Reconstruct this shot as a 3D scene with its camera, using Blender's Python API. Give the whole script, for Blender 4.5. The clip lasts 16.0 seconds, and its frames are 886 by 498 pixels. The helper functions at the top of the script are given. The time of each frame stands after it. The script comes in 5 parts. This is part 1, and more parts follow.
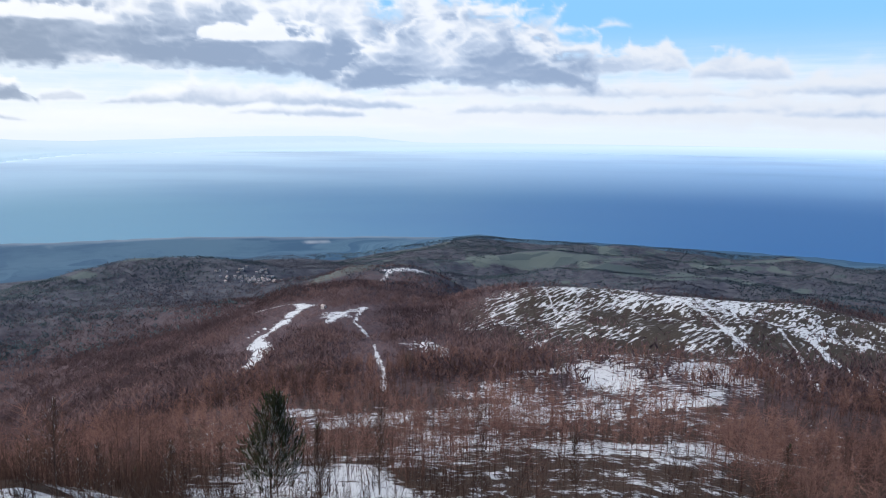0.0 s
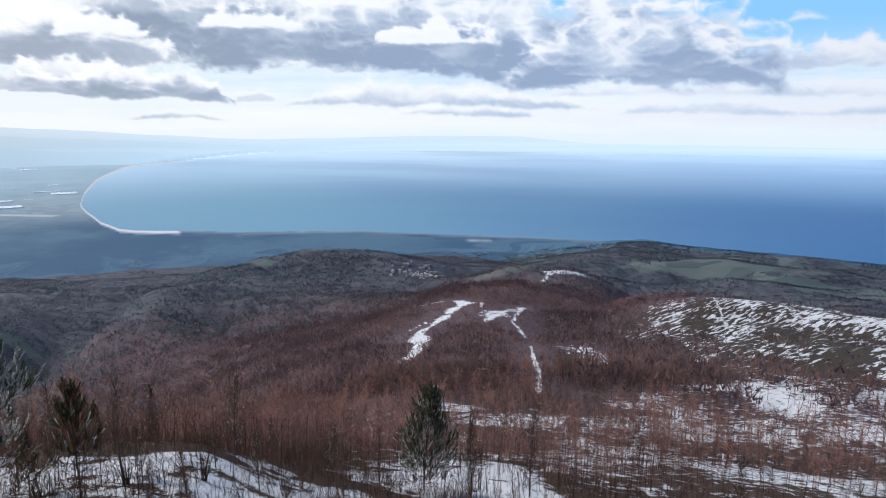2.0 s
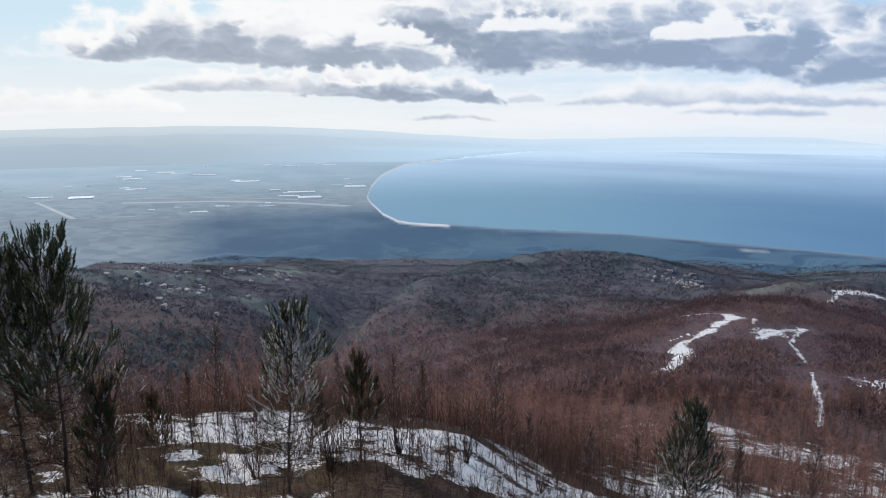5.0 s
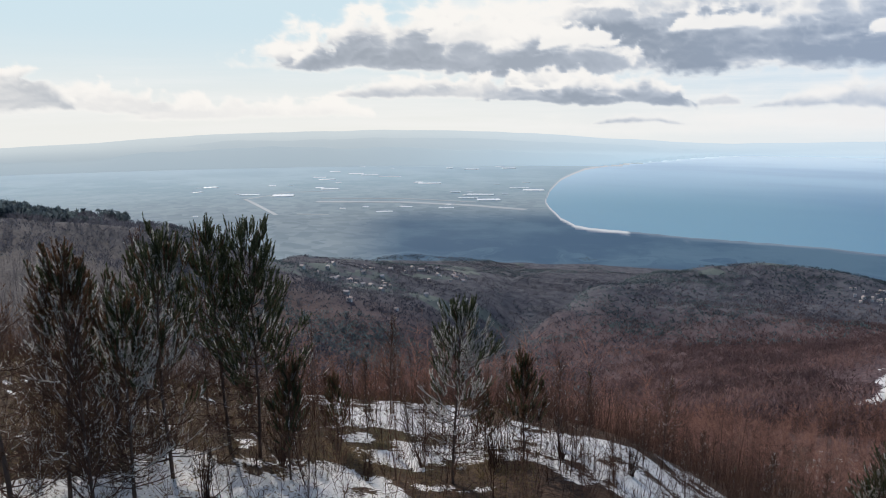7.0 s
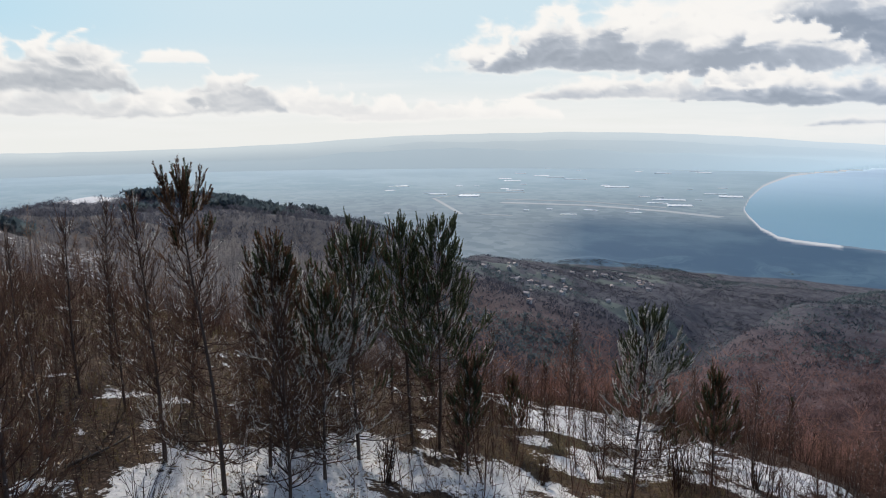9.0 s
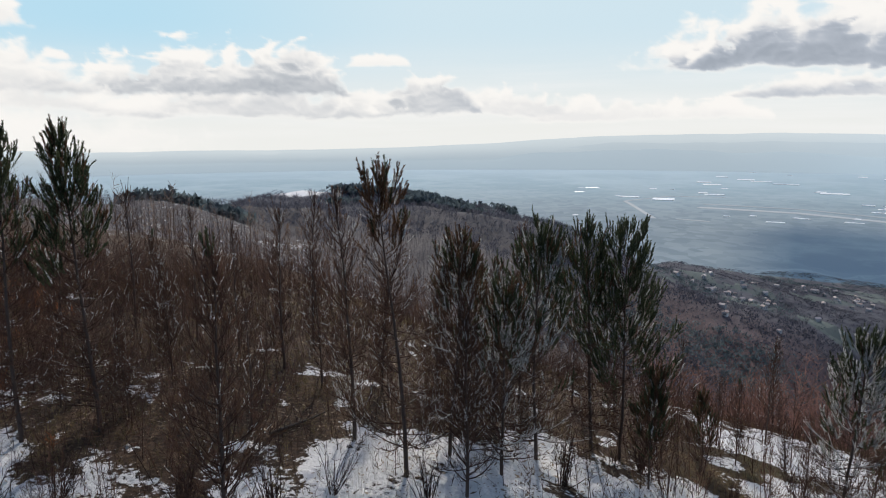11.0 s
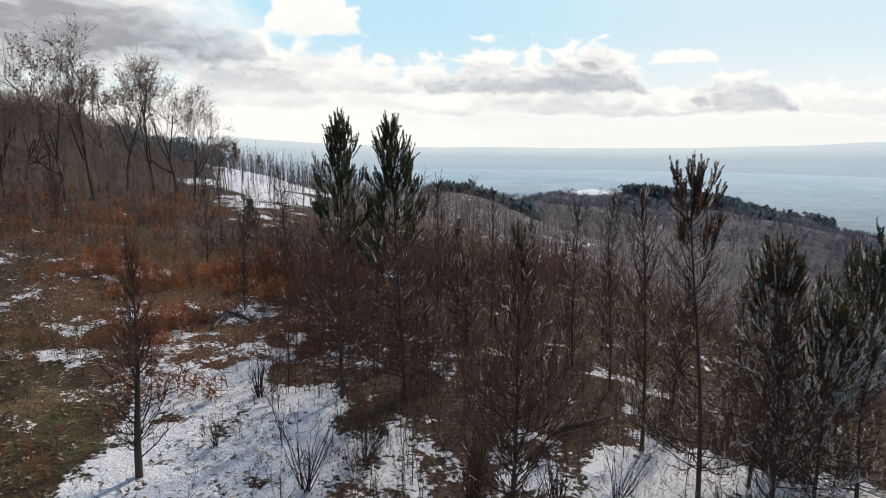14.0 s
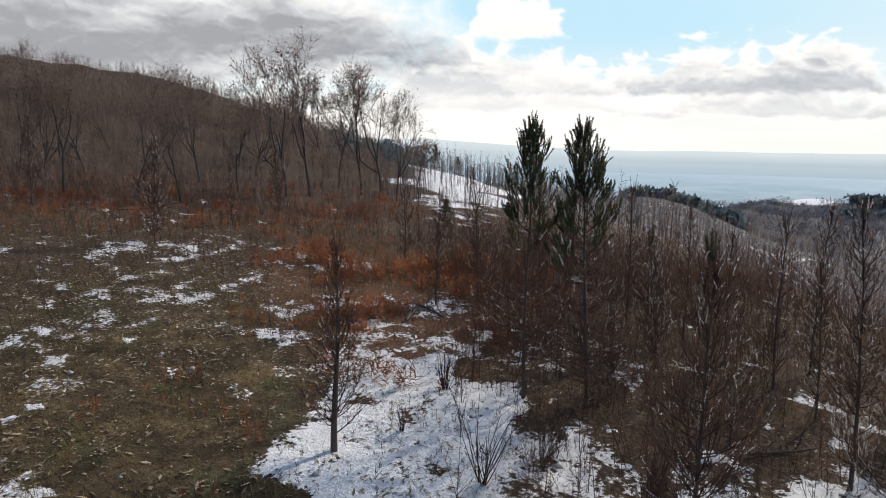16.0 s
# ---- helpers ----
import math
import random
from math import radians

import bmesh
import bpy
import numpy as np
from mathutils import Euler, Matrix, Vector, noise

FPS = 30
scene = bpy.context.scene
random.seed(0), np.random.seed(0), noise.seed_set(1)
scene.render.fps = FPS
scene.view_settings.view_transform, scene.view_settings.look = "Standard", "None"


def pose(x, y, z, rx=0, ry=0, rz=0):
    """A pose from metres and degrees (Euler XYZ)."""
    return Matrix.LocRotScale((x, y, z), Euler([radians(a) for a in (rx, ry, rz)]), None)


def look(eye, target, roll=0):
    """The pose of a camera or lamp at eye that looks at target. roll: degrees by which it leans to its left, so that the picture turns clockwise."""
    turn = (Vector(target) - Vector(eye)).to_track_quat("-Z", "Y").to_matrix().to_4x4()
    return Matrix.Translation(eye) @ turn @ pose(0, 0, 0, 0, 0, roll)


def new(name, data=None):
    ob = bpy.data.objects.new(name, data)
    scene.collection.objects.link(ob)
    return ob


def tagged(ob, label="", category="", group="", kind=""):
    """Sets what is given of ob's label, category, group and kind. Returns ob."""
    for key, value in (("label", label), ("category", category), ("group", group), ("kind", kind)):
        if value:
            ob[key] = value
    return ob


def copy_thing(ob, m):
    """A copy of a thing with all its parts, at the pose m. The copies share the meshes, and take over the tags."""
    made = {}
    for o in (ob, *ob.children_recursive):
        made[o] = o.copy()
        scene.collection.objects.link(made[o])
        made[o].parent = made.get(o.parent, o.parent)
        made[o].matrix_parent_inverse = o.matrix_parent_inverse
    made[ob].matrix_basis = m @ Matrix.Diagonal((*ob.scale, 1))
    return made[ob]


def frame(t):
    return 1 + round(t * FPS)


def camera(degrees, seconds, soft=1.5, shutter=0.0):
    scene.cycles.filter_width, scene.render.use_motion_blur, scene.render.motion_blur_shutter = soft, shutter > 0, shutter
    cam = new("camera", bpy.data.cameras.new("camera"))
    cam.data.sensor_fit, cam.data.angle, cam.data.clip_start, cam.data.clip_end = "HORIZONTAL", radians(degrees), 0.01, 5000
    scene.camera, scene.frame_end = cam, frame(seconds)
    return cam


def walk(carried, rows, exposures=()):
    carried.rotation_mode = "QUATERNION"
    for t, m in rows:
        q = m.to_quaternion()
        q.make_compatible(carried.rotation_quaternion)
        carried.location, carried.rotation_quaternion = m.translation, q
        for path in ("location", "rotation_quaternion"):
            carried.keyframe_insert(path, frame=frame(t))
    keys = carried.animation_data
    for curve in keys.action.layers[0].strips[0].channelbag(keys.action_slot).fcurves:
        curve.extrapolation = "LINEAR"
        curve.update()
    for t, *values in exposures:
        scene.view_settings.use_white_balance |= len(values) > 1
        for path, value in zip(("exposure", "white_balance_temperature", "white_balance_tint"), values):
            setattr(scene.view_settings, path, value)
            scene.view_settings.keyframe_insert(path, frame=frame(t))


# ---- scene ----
# The camera hovers eight metres over a mountain shoulder and turns to the left.
EYE_Z = 8.0
cam = camera(64.14, 16.0, soft=1.0)
PATH = [
    (0.0, 0.28, 0.11, 8.08, 79.45, -0.40, 0.00),
    (0.5, 0.29, 0.09, 8.05, 79.46, -0.38, 3.15),
    (1.0, 0.34, 0.08, 8.03, 79.44, -0.35, 6.36),
    (1.5, 0.36, 0.11, 8.09, 79.42, -0.37, 9.76),
    (2.0, 0.32, 0.13, 8.13, 79.39, -0.39, 13.22),
    (2.5, 0.14, 0.13, 8.11, 79.35, -0.38, 16.70),
    (3.0, -0.06, 0.19, 8.05, 79.29, -0.41, 20.22),
    (3.5, -0.24, 0.24, 8.01, 79.25, -0.40, 23.72),
    (4.0, -0.31, 0.27, 8.00, 79.24, -0.32, 27.26),
    (6.5, 0.16, 0.06, 8.04, 79.58, 0.26, 45.04),
    (7.0, 0.19, 0.06, 8.05, 79.65, 0.26, 48.70),
    (7.5, 0.18, 0.08, 8.02, 79.74, 0.30, 52.39),
    (8.0, 0.10, 0.12, 8.00, 79.80, 0.35, 56.13),
    (8.5, 0.03, 0.09, 8.00, 79.83, 0.30, 59.85),
    (9.0, -0.04, 0.05, 7.99, 79.87, 0.28, 63.59),
    (11.5, -0.06, 0.04, 7.95, 79.96, 0.23, 82.71),
    (12.0, -0.08, -0.02, 7.94, 79.94, 0.14, 86.60),
    (12.5, -0.13, -0.10, 7.93, 79.91, 0.04, 90.46),
    (13.0, -0.23, -0.20, 7.94, 79.90, -0.05, 94.37),
    (13.5, -0.29, -0.28, 7.91, 79.88, -0.11, 98.26),
    (14.0, -0.28, -0.33, 7.91, 79.88, -0.09, 102.08),
    (14.5, -0.26, -0.31, 7.93, 79.94, 0.00, 105.93),
    (15.0, -0.21, -0.21, 7.93, 79.95, 0.01, 109.74),
    (15.5, -0.17, -0.16, 7.94, 80.03, -0.05, 113.70),
    (16.0, -0.15, -0.15, 7.94, 80.06, -0.10, 117.81),
]
walk(cam, [(r[0], pose(*r[1:])) for r in PATH],
     exposures=((0.0, 0.20, 6260, 10), (4.0, 0.12, 6240, 10), (6.6, 0.03, 6720, 10), (10.0, 0.03, 6680, 10), (12.5, 0.09, 6720, 10), (16.0, 0.24, 6780, 10)))

# ---- world, sun ----
SUN_AZ, SUN_EL = 75.0, 33.0      # azimuth counted from +y to the left


def way(az, el):
    a, e = radians(az), radians(el)
    return Vector((-math.sin(a) * math.cos(e), math.cos(a) * math.cos(e), math.sin(e)))


world = bpy.data.worlds.new("world")
scene.world = world
world.use_nodes = True
wn = world.node_tree
wn.nodes.clear()
sky = wn.nodes.new("ShaderNodeTexSky")
sky.sky_type, sky.sun_disc = "NISHITA", False
sky.sun_elevation, sky.sun_rotation = radians(SUN_EL), radians(-SUN_AZ)
sky.altitude = 800
bg = wn.nodes.new("ShaderNodeBackground")
bg.inputs["Strength"].default_value = 0.15
wout = wn.nodes.new("ShaderNodeOutputWorld")
wn.links.new(sky.outputs[0], bg.inputs[0])
wn.links.new(bg.outputs[0], wout.inputs[0])

sun = new("sun", bpy.data.lights.new("sun", "SUN"))
sun.data.energy, sun.data.angle, sun.data.color = 3.2, radians(2.5), (1.0, 0.94, 0.86)
sun.matrix_world = look(way(SUN_AZ, SUN_EL) * 100, (0, 0, 0))


# ---- material helpers ----
class Nodes:
    """A node tree with short ways to add nodes; sockets or numbers are given as inputs."""

    def __init__(self, name):
        self.mat = bpy.data.materials.new(name)
        self.mat.use_nodes = True
        self.t = self.mat.node_tree
        self.t.nodes.clear()

    def node(self, kind, **props):
        n = self.t.nodes.new(kind)
        for k, v in props.items():
            setattr(n, k, v)
        return n

    def put(self, sock, v):
        if isinstance(v, bpy.types.NodeSocket):
            self.t.links.new(v, sock)
        elif isinstance(v, (tuple, list)) and len(v) == 3 and sock.type == "RGBA":
            sock.default_value = (*v, 1)
        else:
            sock.default_value = v

    def attr(self, name):
        return self.node("ShaderNodeAttribute", attribute_name=name).outputs["Fac"]

    def math(self, op, a, b=0.0, c=0.0, clamp=False):
        n = self.node("ShaderNodeMath", operation=op, use_clamp=clamp)
        for i, v in enumerate((a, b, c)):
            self.put(n.inputs[i], v)
        return n.outputs[0]

    def mix(self, f, a, b, blend="MIX"):
        n = self.node("ShaderNodeMix", data_type="RGBA", blend_type=blend)
        self.put(n.inputs[0], f)
        self.put(n.inputs[6], a)
        self.put(n.inputs[7], b)
        return n.outputs[2]

    def step(self, v, lo, hi):
        n = self.node("ShaderNodeMapRange", interpolation_type="SMOOTHSTEP")
        self.put(n.inputs[0], v)
        n.inputs[1].default_value, n.inputs[2].default_value = lo, hi
        return n.outputs[0]

    def coords(self, scale=(1, 1, 1), at=(0, 0, 0)):
        m = self.node("ShaderNodeMapping")
        self.put(m.inputs[0], self.node("ShaderNodeTexCoord").outputs["Object"])
        m.inputs["Scale"].default_value, m.inputs["Location"].default_value = scale, at
        return m.outputs[0]

    def noise(self, vec, scale, detail=4, rough=0.55):
        n = self.node("ShaderNodeTexNoise")
        self.put(n.inputs["Vector"], vec)
        n.inputs["Scale"].default_value, n.inputs["Detail"].default_value = scale, detail
        n.inputs["Roughness"].default_value = rough
        return n.outputs[0]

    def bump(self, h, strength, dist):
        n = self.node("ShaderNodeBump")
        self.put(n.inputs["Height"], h)
        self.put(n.inputs["Strength"], strength)
        n.inputs["Distance"].default_value = dist
        return n.outputs[0]

    def surface(self, color, rough=0.8, normal=None, spec=0.3, **more):
        n = self.node("ShaderNodeBsdfPrincipled")
        self.put(n.inputs["Base Color"], color)
        self.put(n.inputs["Roughness"], rough)
        n.inputs["Specular IOR Level"].default_value = spec
        for k, v in more.items():
            self.put(n.inputs[k.replace("_", " ")], v)
        if normal is not None:
            self.put(n.inputs["Normal"], normal)
        self.end(n.outputs[0])
        return self.mat

    def end(self, shader):
        self.put(self.node("ShaderNodeOutputMaterial").inputs[0], shader)


# ---- numeric noise and the lie of the land ----
def vnoise(x, y, seed=0):
    """Smooth value noise, -1 to 1, on arrays."""
    xi, yi = np.floor(x), np.floor(y)
    fx, fy = x - xi, y - yi
    fx, fy = fx * fx * (3 - 2 * fx), fy * fy * (3 - 2 * fy)

    def h(a, b):
        v = np.sin(a * 127.1 + b * 311.7 + seed * 74.7) * 43758.5453
        return v - np.floor(v)
    a, b, c, d = h(xi, yi), h(xi + 1, yi), h(xi, yi + 1), h(xi + 1, yi + 1)
    return 2 * (a + (b - a) * fx + (c - a) * fy + (a - b - c + d) * fx * fy) - 1


def fbm(x, y, octaves=4, seed=0, gain=0.5):
    s, amp, tot = np.zeros_like(np.asarray(x, float)), 1.0, 0.0
    for o in range(octaves):
        s = s + amp * vnoise(x * 2.0 ** o + 17.3 * o, y * 2.0 ** o - 9.1 * o, seed + o)
        tot += amp
        amp *= gain
    return s / tot


SEA = -161.0                      # level of the sea
# Profiles of the slopes by azimuth: distance, and the angle of the ground over the level of the eye.
LAND = {}


def slope(az, *steps):
    LAND[az] = steps


slope(-40, (16, -36), (40, -31), (90, -24), (160, -18), (250, -13.9), (330, -15.6), (450, -13.6), (600, -12.2), (760, -10.5), (860, -9.9), (960, -9.95))
slope(-22, (16, -36), (40, -31), (90, -24), (170, -17.4), (260, -13.1), (340, -16), (450, -14), (600, -12.2), (720, -10.9), (820, -10.0), (930, -10.2))
slope(-10, (16, -36), (40, -31), (90, -25), (170, -18), (265, -13.4), (350, -17), (480, -14.4), (600, -12.2), (720, -10.6), (830, -9.9), (960, -10))
slope(-4, (16, -35), (40, -31), (90, -25), (170, -18.5), (270, -13.8), (340, -17), (520, -14.8), (660, -11.9), (780, -9.9), (880, -9.15), (1000, -9.6))
slope(-1, (16, -35), (40, -30.8), (90, -25), (170, -18.8), (280, -14.5), (350, -14.6), (420, -13.1), (480, -15.2), (620, -12.8), (720, -11.0), (820, -9.9), (900, -9.5), (1000, -9.6))
slope(3, (16, -35), (40, -30.5), (90, -25), (170, -19), (290, -14.9), (350, -14.0), (420, -11.75), (470, -13.8), (560, -13.0), (640, -11.6), (740, -10.9), (820, -10.5), (1000, -9.6))
slope(9, (16, -35), (40, -30), (90, -25), (160, -20), (260, -15.2), (330, -13.8), (375, -14.3), (445, -11.6), (500, -13.6), (600, -12.3), (680, -11.3), (760, -11.7), (900, -10.6))
slope(13, (16, -35), (40, -29.8), (85, -25.5), (160, -20.3), (270, -15.4), (340, -13.8), (400, -14.8), (470, -13.3), (540, -12.5), (600, -12.1), (700, -12.3), (900, -10.7))
slope(17, (16, -35), (40, -29.5), (80, -26), (160, -20.5), (280, -15.8), (370, -14.0), (440, -14.5), (520, -12.7), (600, -10.7), (690, -12.6), (880, -10.8))
slope(29, (16, -34.5), (35, -26), (70, -26.5), (160, -23), (280, -18.2), (370, -15.9), (450, -13.9), (530, -12.2), (590, -10.9), (660, -13.6), (780, -12.0), (880, -10.8))
slope(25, (16, -35), (36, -27.5), (80, -26), (160, -22), (280, -17.6), (370, -15.6), (450, -13.9), (540, -12.0), (615, -10.35), (700, -12.6), (880, -10.8))
slope(33, (16, -34), (34, -24), (60, -26), (160, -24), (280, -19.6), (360, -16.6), (430, -14.0), (500, -11.9), (550, -11.4), (610, -14.4), (680, -13.0), (740, -11.9), (800, -12), (880, -10.8))
slope(38, (16, -33), (34, -23.5), (60, -26), (170, -26.5), (280, -20.8), (350, -17.4), (420, -14.6), (480, -13.1), (540, -16.4), (620, -14.4), (700, -12.6), (780, -11.9), (880, -10.8))
slope(43, (16, -33), (34, -23), (60, -26), (180, -28), (260, -22.6), (320, -18.9), (350, -17.9), (410, -21.4), (500, -17.4), (600, -14.0), (720, -12.2), (800, -11.8), (880, -10.8))
slope(40.5, (16, -33), (34, -23.2), (60, -26), (175, -27.5), (280, -20.6), (350, -17.2), (410, -14.7), (470, -18.8), (560, -16.0), (640, -13.9), (720, -12.5), (800, -11.8), (880, -10.8))
slope(47, (16, -32.5), (22, -28.5), (35, -22.5), (60, -25.5), (170, -28.5), (240, -26.0), (300, -24.0), (400, -18.4), (500, -14.6), (580, -12.9), (680, -11.8), (760, -12), (880, -10.8))
slope(52, (16, -32), (22, -28), (36, -22), (60, -25), (160, -26), (280, -20.5), (430, -15), (560, -12.5), (680, -11.5), (760, -12), (880, -10.8))
slope(60, (15, -32), (22, -27), (34, -21.5), (60, -24), (160, -24), (270, -19.5), (400, -13.8), (520, -11.6), (620, -10.9), (700, -12), (880, -10.8))
slope(68, (15, -31), (22, -25), (34, -20.5), (60, -22), (150, -22), (250, -16), (380, -10.9), (470, -9.1), (560, -11.5), (880, -10.8))
slope(75, (15, -30), (22, -23), (34, -18), (60, -19), (150, -18), (250, -12.5), (360, -8.6), (470, -6.3), (560, -9), (880, -10.8))
slope(85, (15, -29), (22, -21), (34, -15.5), (60, -14.5), (150, -13.5), (250, -10), (380, -7), (500, -5.6), (600, -8), (880, -10.8))
slope(93, (15, -28.5), (22, -20.5), (34, -14), (60, -11), (150, -11), (280, -7.8), (400, -6.3), (490, -5.4), (600, -8), (880, -10.8))
slope(100, (15, -28.5), (22, -20.5), (34, -13.6), (60, -9.3), (150, -8), (220, -6.2), (290, -5.2), (400, -8), (880, -10.8))
slope(110, (15, -28.5), (22, -20), (36, -12.2), (60, -8), (110, -5.8), (170, -4.8), (260, -7), (500, -10), (880, -10.8))
slope(118, (15, -28.5), (22, -19.8), (40, -10.7), (70, -5.9), (120, -3.5), (190, -5), (320, -8), (880, -10.8))
slope(126, (15, -28), (22, -19.5), (40, -10), (70, -5.2), (130, -2.2), (220, -0.9), (330, -3), (880, -8))
slope(138, (15, -28), (22, -19), (40, -9), (70, -4.4), (130, 0.4), (220, 2.2), (350, 2.8), (880, -2))
slope(152, (15, -27), (22, -18.5), (40, -8), (70, -3.4), (130, 1.8), (220, 4.0), (350, 4.8), (880, 0))
slope(190, (15, -26), (40, -6), (130, 5), (350, 10), (880, 5))
slope(240, (15, -26), (40, -6), (130, 6), (350, 11), (880, 5))
slope(290, (15, -29), (40, -16), (130, -6), (350, -2), (880, -6))
RADII = np.concatenate([[0.0, 4.0], np.geomspace(8, 4885, 420)])


def land_table():
    knots = sorted(LAND)
    zs = []
    for a in knots:
        r = [0, 8] + [q[0] for q in LAND[a]]
        z = [0.0, -0.4] + [EYE_Z + q[0] * math.tan(radians(q[1])) for q in LAND[a]]
        r, z = r + [1080, 9000], z + [SEA + 1, SEA + 1]
        zs.append(np.interp(RADII, r, z))
    zs = np.array(zs)
    az = np.arange(-180, 181, 0.5)
    k = np.array(knots, float)
    ext, zext = np.concatenate([k - 360, k, k + 360]), np.concatenate([zs, zs, zs])
    table = np.array([np.interp(az, ext, zext[:, i]) for i in range(len(RADII))]).T
    ker = np.exp(-0.5 * (np.arange(-8, 9) / 3.0) ** 2)
    ker /= ker.sum()
    wrap = np.concatenate([table[-9:-1], table, table[1:9]])
    table = sum(w * wrap[i:i + len(az)] for i, w in enumerate(ker))
    kr = np.exp(-0.5 * (np.arange(-4, 5) / 1.8) ** 2)
    kr /= kr.sum()
    pad = np.concatenate([np.repeat(table[:, :1], 4, 1), table, np.repeat(table[:, -1:], 4, 1)], 1)
    return sum(w * pad[:, i:i + len(RADII)] for i, w in enumerate(kr))


TABLE = land_table()
# the bay: near shore and far shore, by azimuth
NEAR = ((-60, 930), (-30, 985), (-18, 975), (-4, 1000), (10, 1010), (20, 1050), (29, 1068), (36, 1120), (38, 1150), (39.2, 1240), (40.1, 1400), (40.4, 1480), (60, 1480))
FAR = ((-1, 9e4), (0, 4860), (6, 4600), (15, 4300), (22, 3950), (30, 3250), (35, 2700), (37.4, 2450), (39.3, 2000), (40.1, 1700), (40.4, 1500), (60, 1500))
# crest of the far mountains
PEAKS = ((-6, -2.2), (2, -2.0), (7, -1.5), (15, -1.55), (27, -1.85), (33, -1.6), (41, -1.1), (51, -0.75), (60, -0.85), (66, -1.0), (75, -1.5), (80, -1.75), (88, -1.95),
         (105, -1.95), (112, -1.6), (118, -1.15), (125, -1.0), (140, -1.0), (200, -1.0), (260, -2.2))


def polar(x, y):
    return np.degrees(np.arctan2(-x, y)), np.hypot(x, y)


def shore(az, r):
    """Over zero on land, under zero in the sea, about one for every 2 percent of the distance."""
    az = np.asarray(az, float)
    n = np.interp(az, *zip(*NEAR)) * (1 + 0.004 * vnoise(az * 1.3, az * 0, 5))
    f = np.interp(az, *zip(*FAR)) * (1 + 0.006 * vnoise(az * 0.9, az * 0, 6))
    s = np.maximum(np.log(n / r), np.log(r / f)) / 0.02
    return np.where((az > 40.42) | (az < -60), 5.0, s)


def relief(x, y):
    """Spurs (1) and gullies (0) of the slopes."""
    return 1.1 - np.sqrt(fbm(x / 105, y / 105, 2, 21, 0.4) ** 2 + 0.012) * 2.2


def ground_z(x, y):
    x, y = np.asarray(x, float), np.asarray(y, float)
    az, r = polar(x, y)
    r = np.maximum(r, 1e-3)
    ai = (az + 180) / 0.5
    a0 = np.clip(np.floor(ai).astype(int), 0, len(TABLE) - 2)
    af = ai - a0
    r0 = np.clip(np.searchsorted(RADII, r) - 1, 0, len(RADII) - 2)
    rf = np.clip((r - RADII[r0]) / (RADII[r0 + 1] - RADII[r0]), 0, 1)
    z = ((TABLE[a0, r0] * (1 - rf) + TABLE[a0, r0 + 1] * rf) * (1 - af)
         + (TABLE[a0 + 1, r0] * (1 - rf) + TABLE[a0 + 1, r0 + 1] * rf) * af)
    fade = np.clip((1000 - r) / 300, 0, 1)
    z = z + fade * 0.12 * fbm(x / 1.7, y / 1.7, 3, 3) * np.clip(r / 10, 0, 1)
    z = z + fade * np.clip(r / 60, 0, 1) * 0.9 * fbm(x / 14, y / 14, 4, 11)
    z = z + fade * np.clip((r - 90) / 300, 0, 1) * ((4.5 + 5.0 * np.clip((az - 46) / 8, 0, 1) + 4.0 * np.clip((12 - az) / 8, 0, 1)) * (relief(x, y) - 0.5) + 3.6 * fbm(x / 34 + 5, y / 34, 2, 23, 0.4))
    # coast
    s = shore(az, r)
    low = SEA + np.clip(s * 0.7, -2.0, 1.0)
    z = np.where(s > 2, np.maximum(z, SEA + 0.9), z)
    z = np.where(r > 1120, low, np.where((r > 900) & (s < 2), np.minimum(z, low), z))
    return np.where((r > 2900) & (az > 40.4) | (r > 4200) | ((r > 2900) & (az < 37) & (az > -90)), z - 60, z)


def mountain_z(x, y):
    """The far mountains behind the plain and the bay: ranges behind one another. Also how high on its range each place lies."""
    az, r = polar(x, y)
    full = np.where(az < -110, az + 360, az)
    peak = np.interp(full, *zip(*PEAKS)) + 0.07 * fbm(full / 3, full * 0 + 2, 4, 31)
    s = np.clip((shore(az, r) + 0.2) / 1.6, 0, 1)
    # flat parts of this sheet stand in for the outermost sea and plain
    z, rise = np.where(shore(az, r) > 0.4, SEA + 3.0, np.where(r > 3545, SEA + 0.2, SEA - 40.0)), np.zeros_like(r)
    for r0, r1, drop, wave, size in ((2650, 4760, 0.0, 0.0, 1.0), (2650, 3200, 1.25, 0.42, 7.0), (3050, 3900, 0.62, 0.30, 5.0), (3900, 4760, 0.0, 0.0, 1.0)):
        crest = EYE_Z + r1 * np.tan(np.radians(peak - drop + wave * fbm(full / size + r1, full * 0, 4, 34)))
        m = np.clip((r - r0) / (r1 - r0), 0, 1) ** 1.2 * np.clip(1.0 - (r - r1) / 420, 0, 1)
        rough = 5 * fbm(full / 1.6, np.log(r) * 9, 4, 33) * np.clip(m * 4, 0, 1) * (1 - m)
        top = np.where(s > 0.3, SEA + 3.0 + np.maximum(crest - SEA - 3.0, 0) * m * s + rough * s, SEA - 50.0)
        rise = np.where(top > z, m, rise)
        z = np.maximum(z, top)
    return z, rise


def ground(x, y):
    return float(ground_z(np.array([x]), np.array([y]))[0])


def at(az, r):
    """The point of the ground at an azimuth and a distance."""
    a = radians(az)
    x, y = -math.sin(a) * r, math.cos(a) * r
    return Vector((x, y, ground(x, y)))


# ---- mesh helpers ----
rng = np.random.default_rng(7)


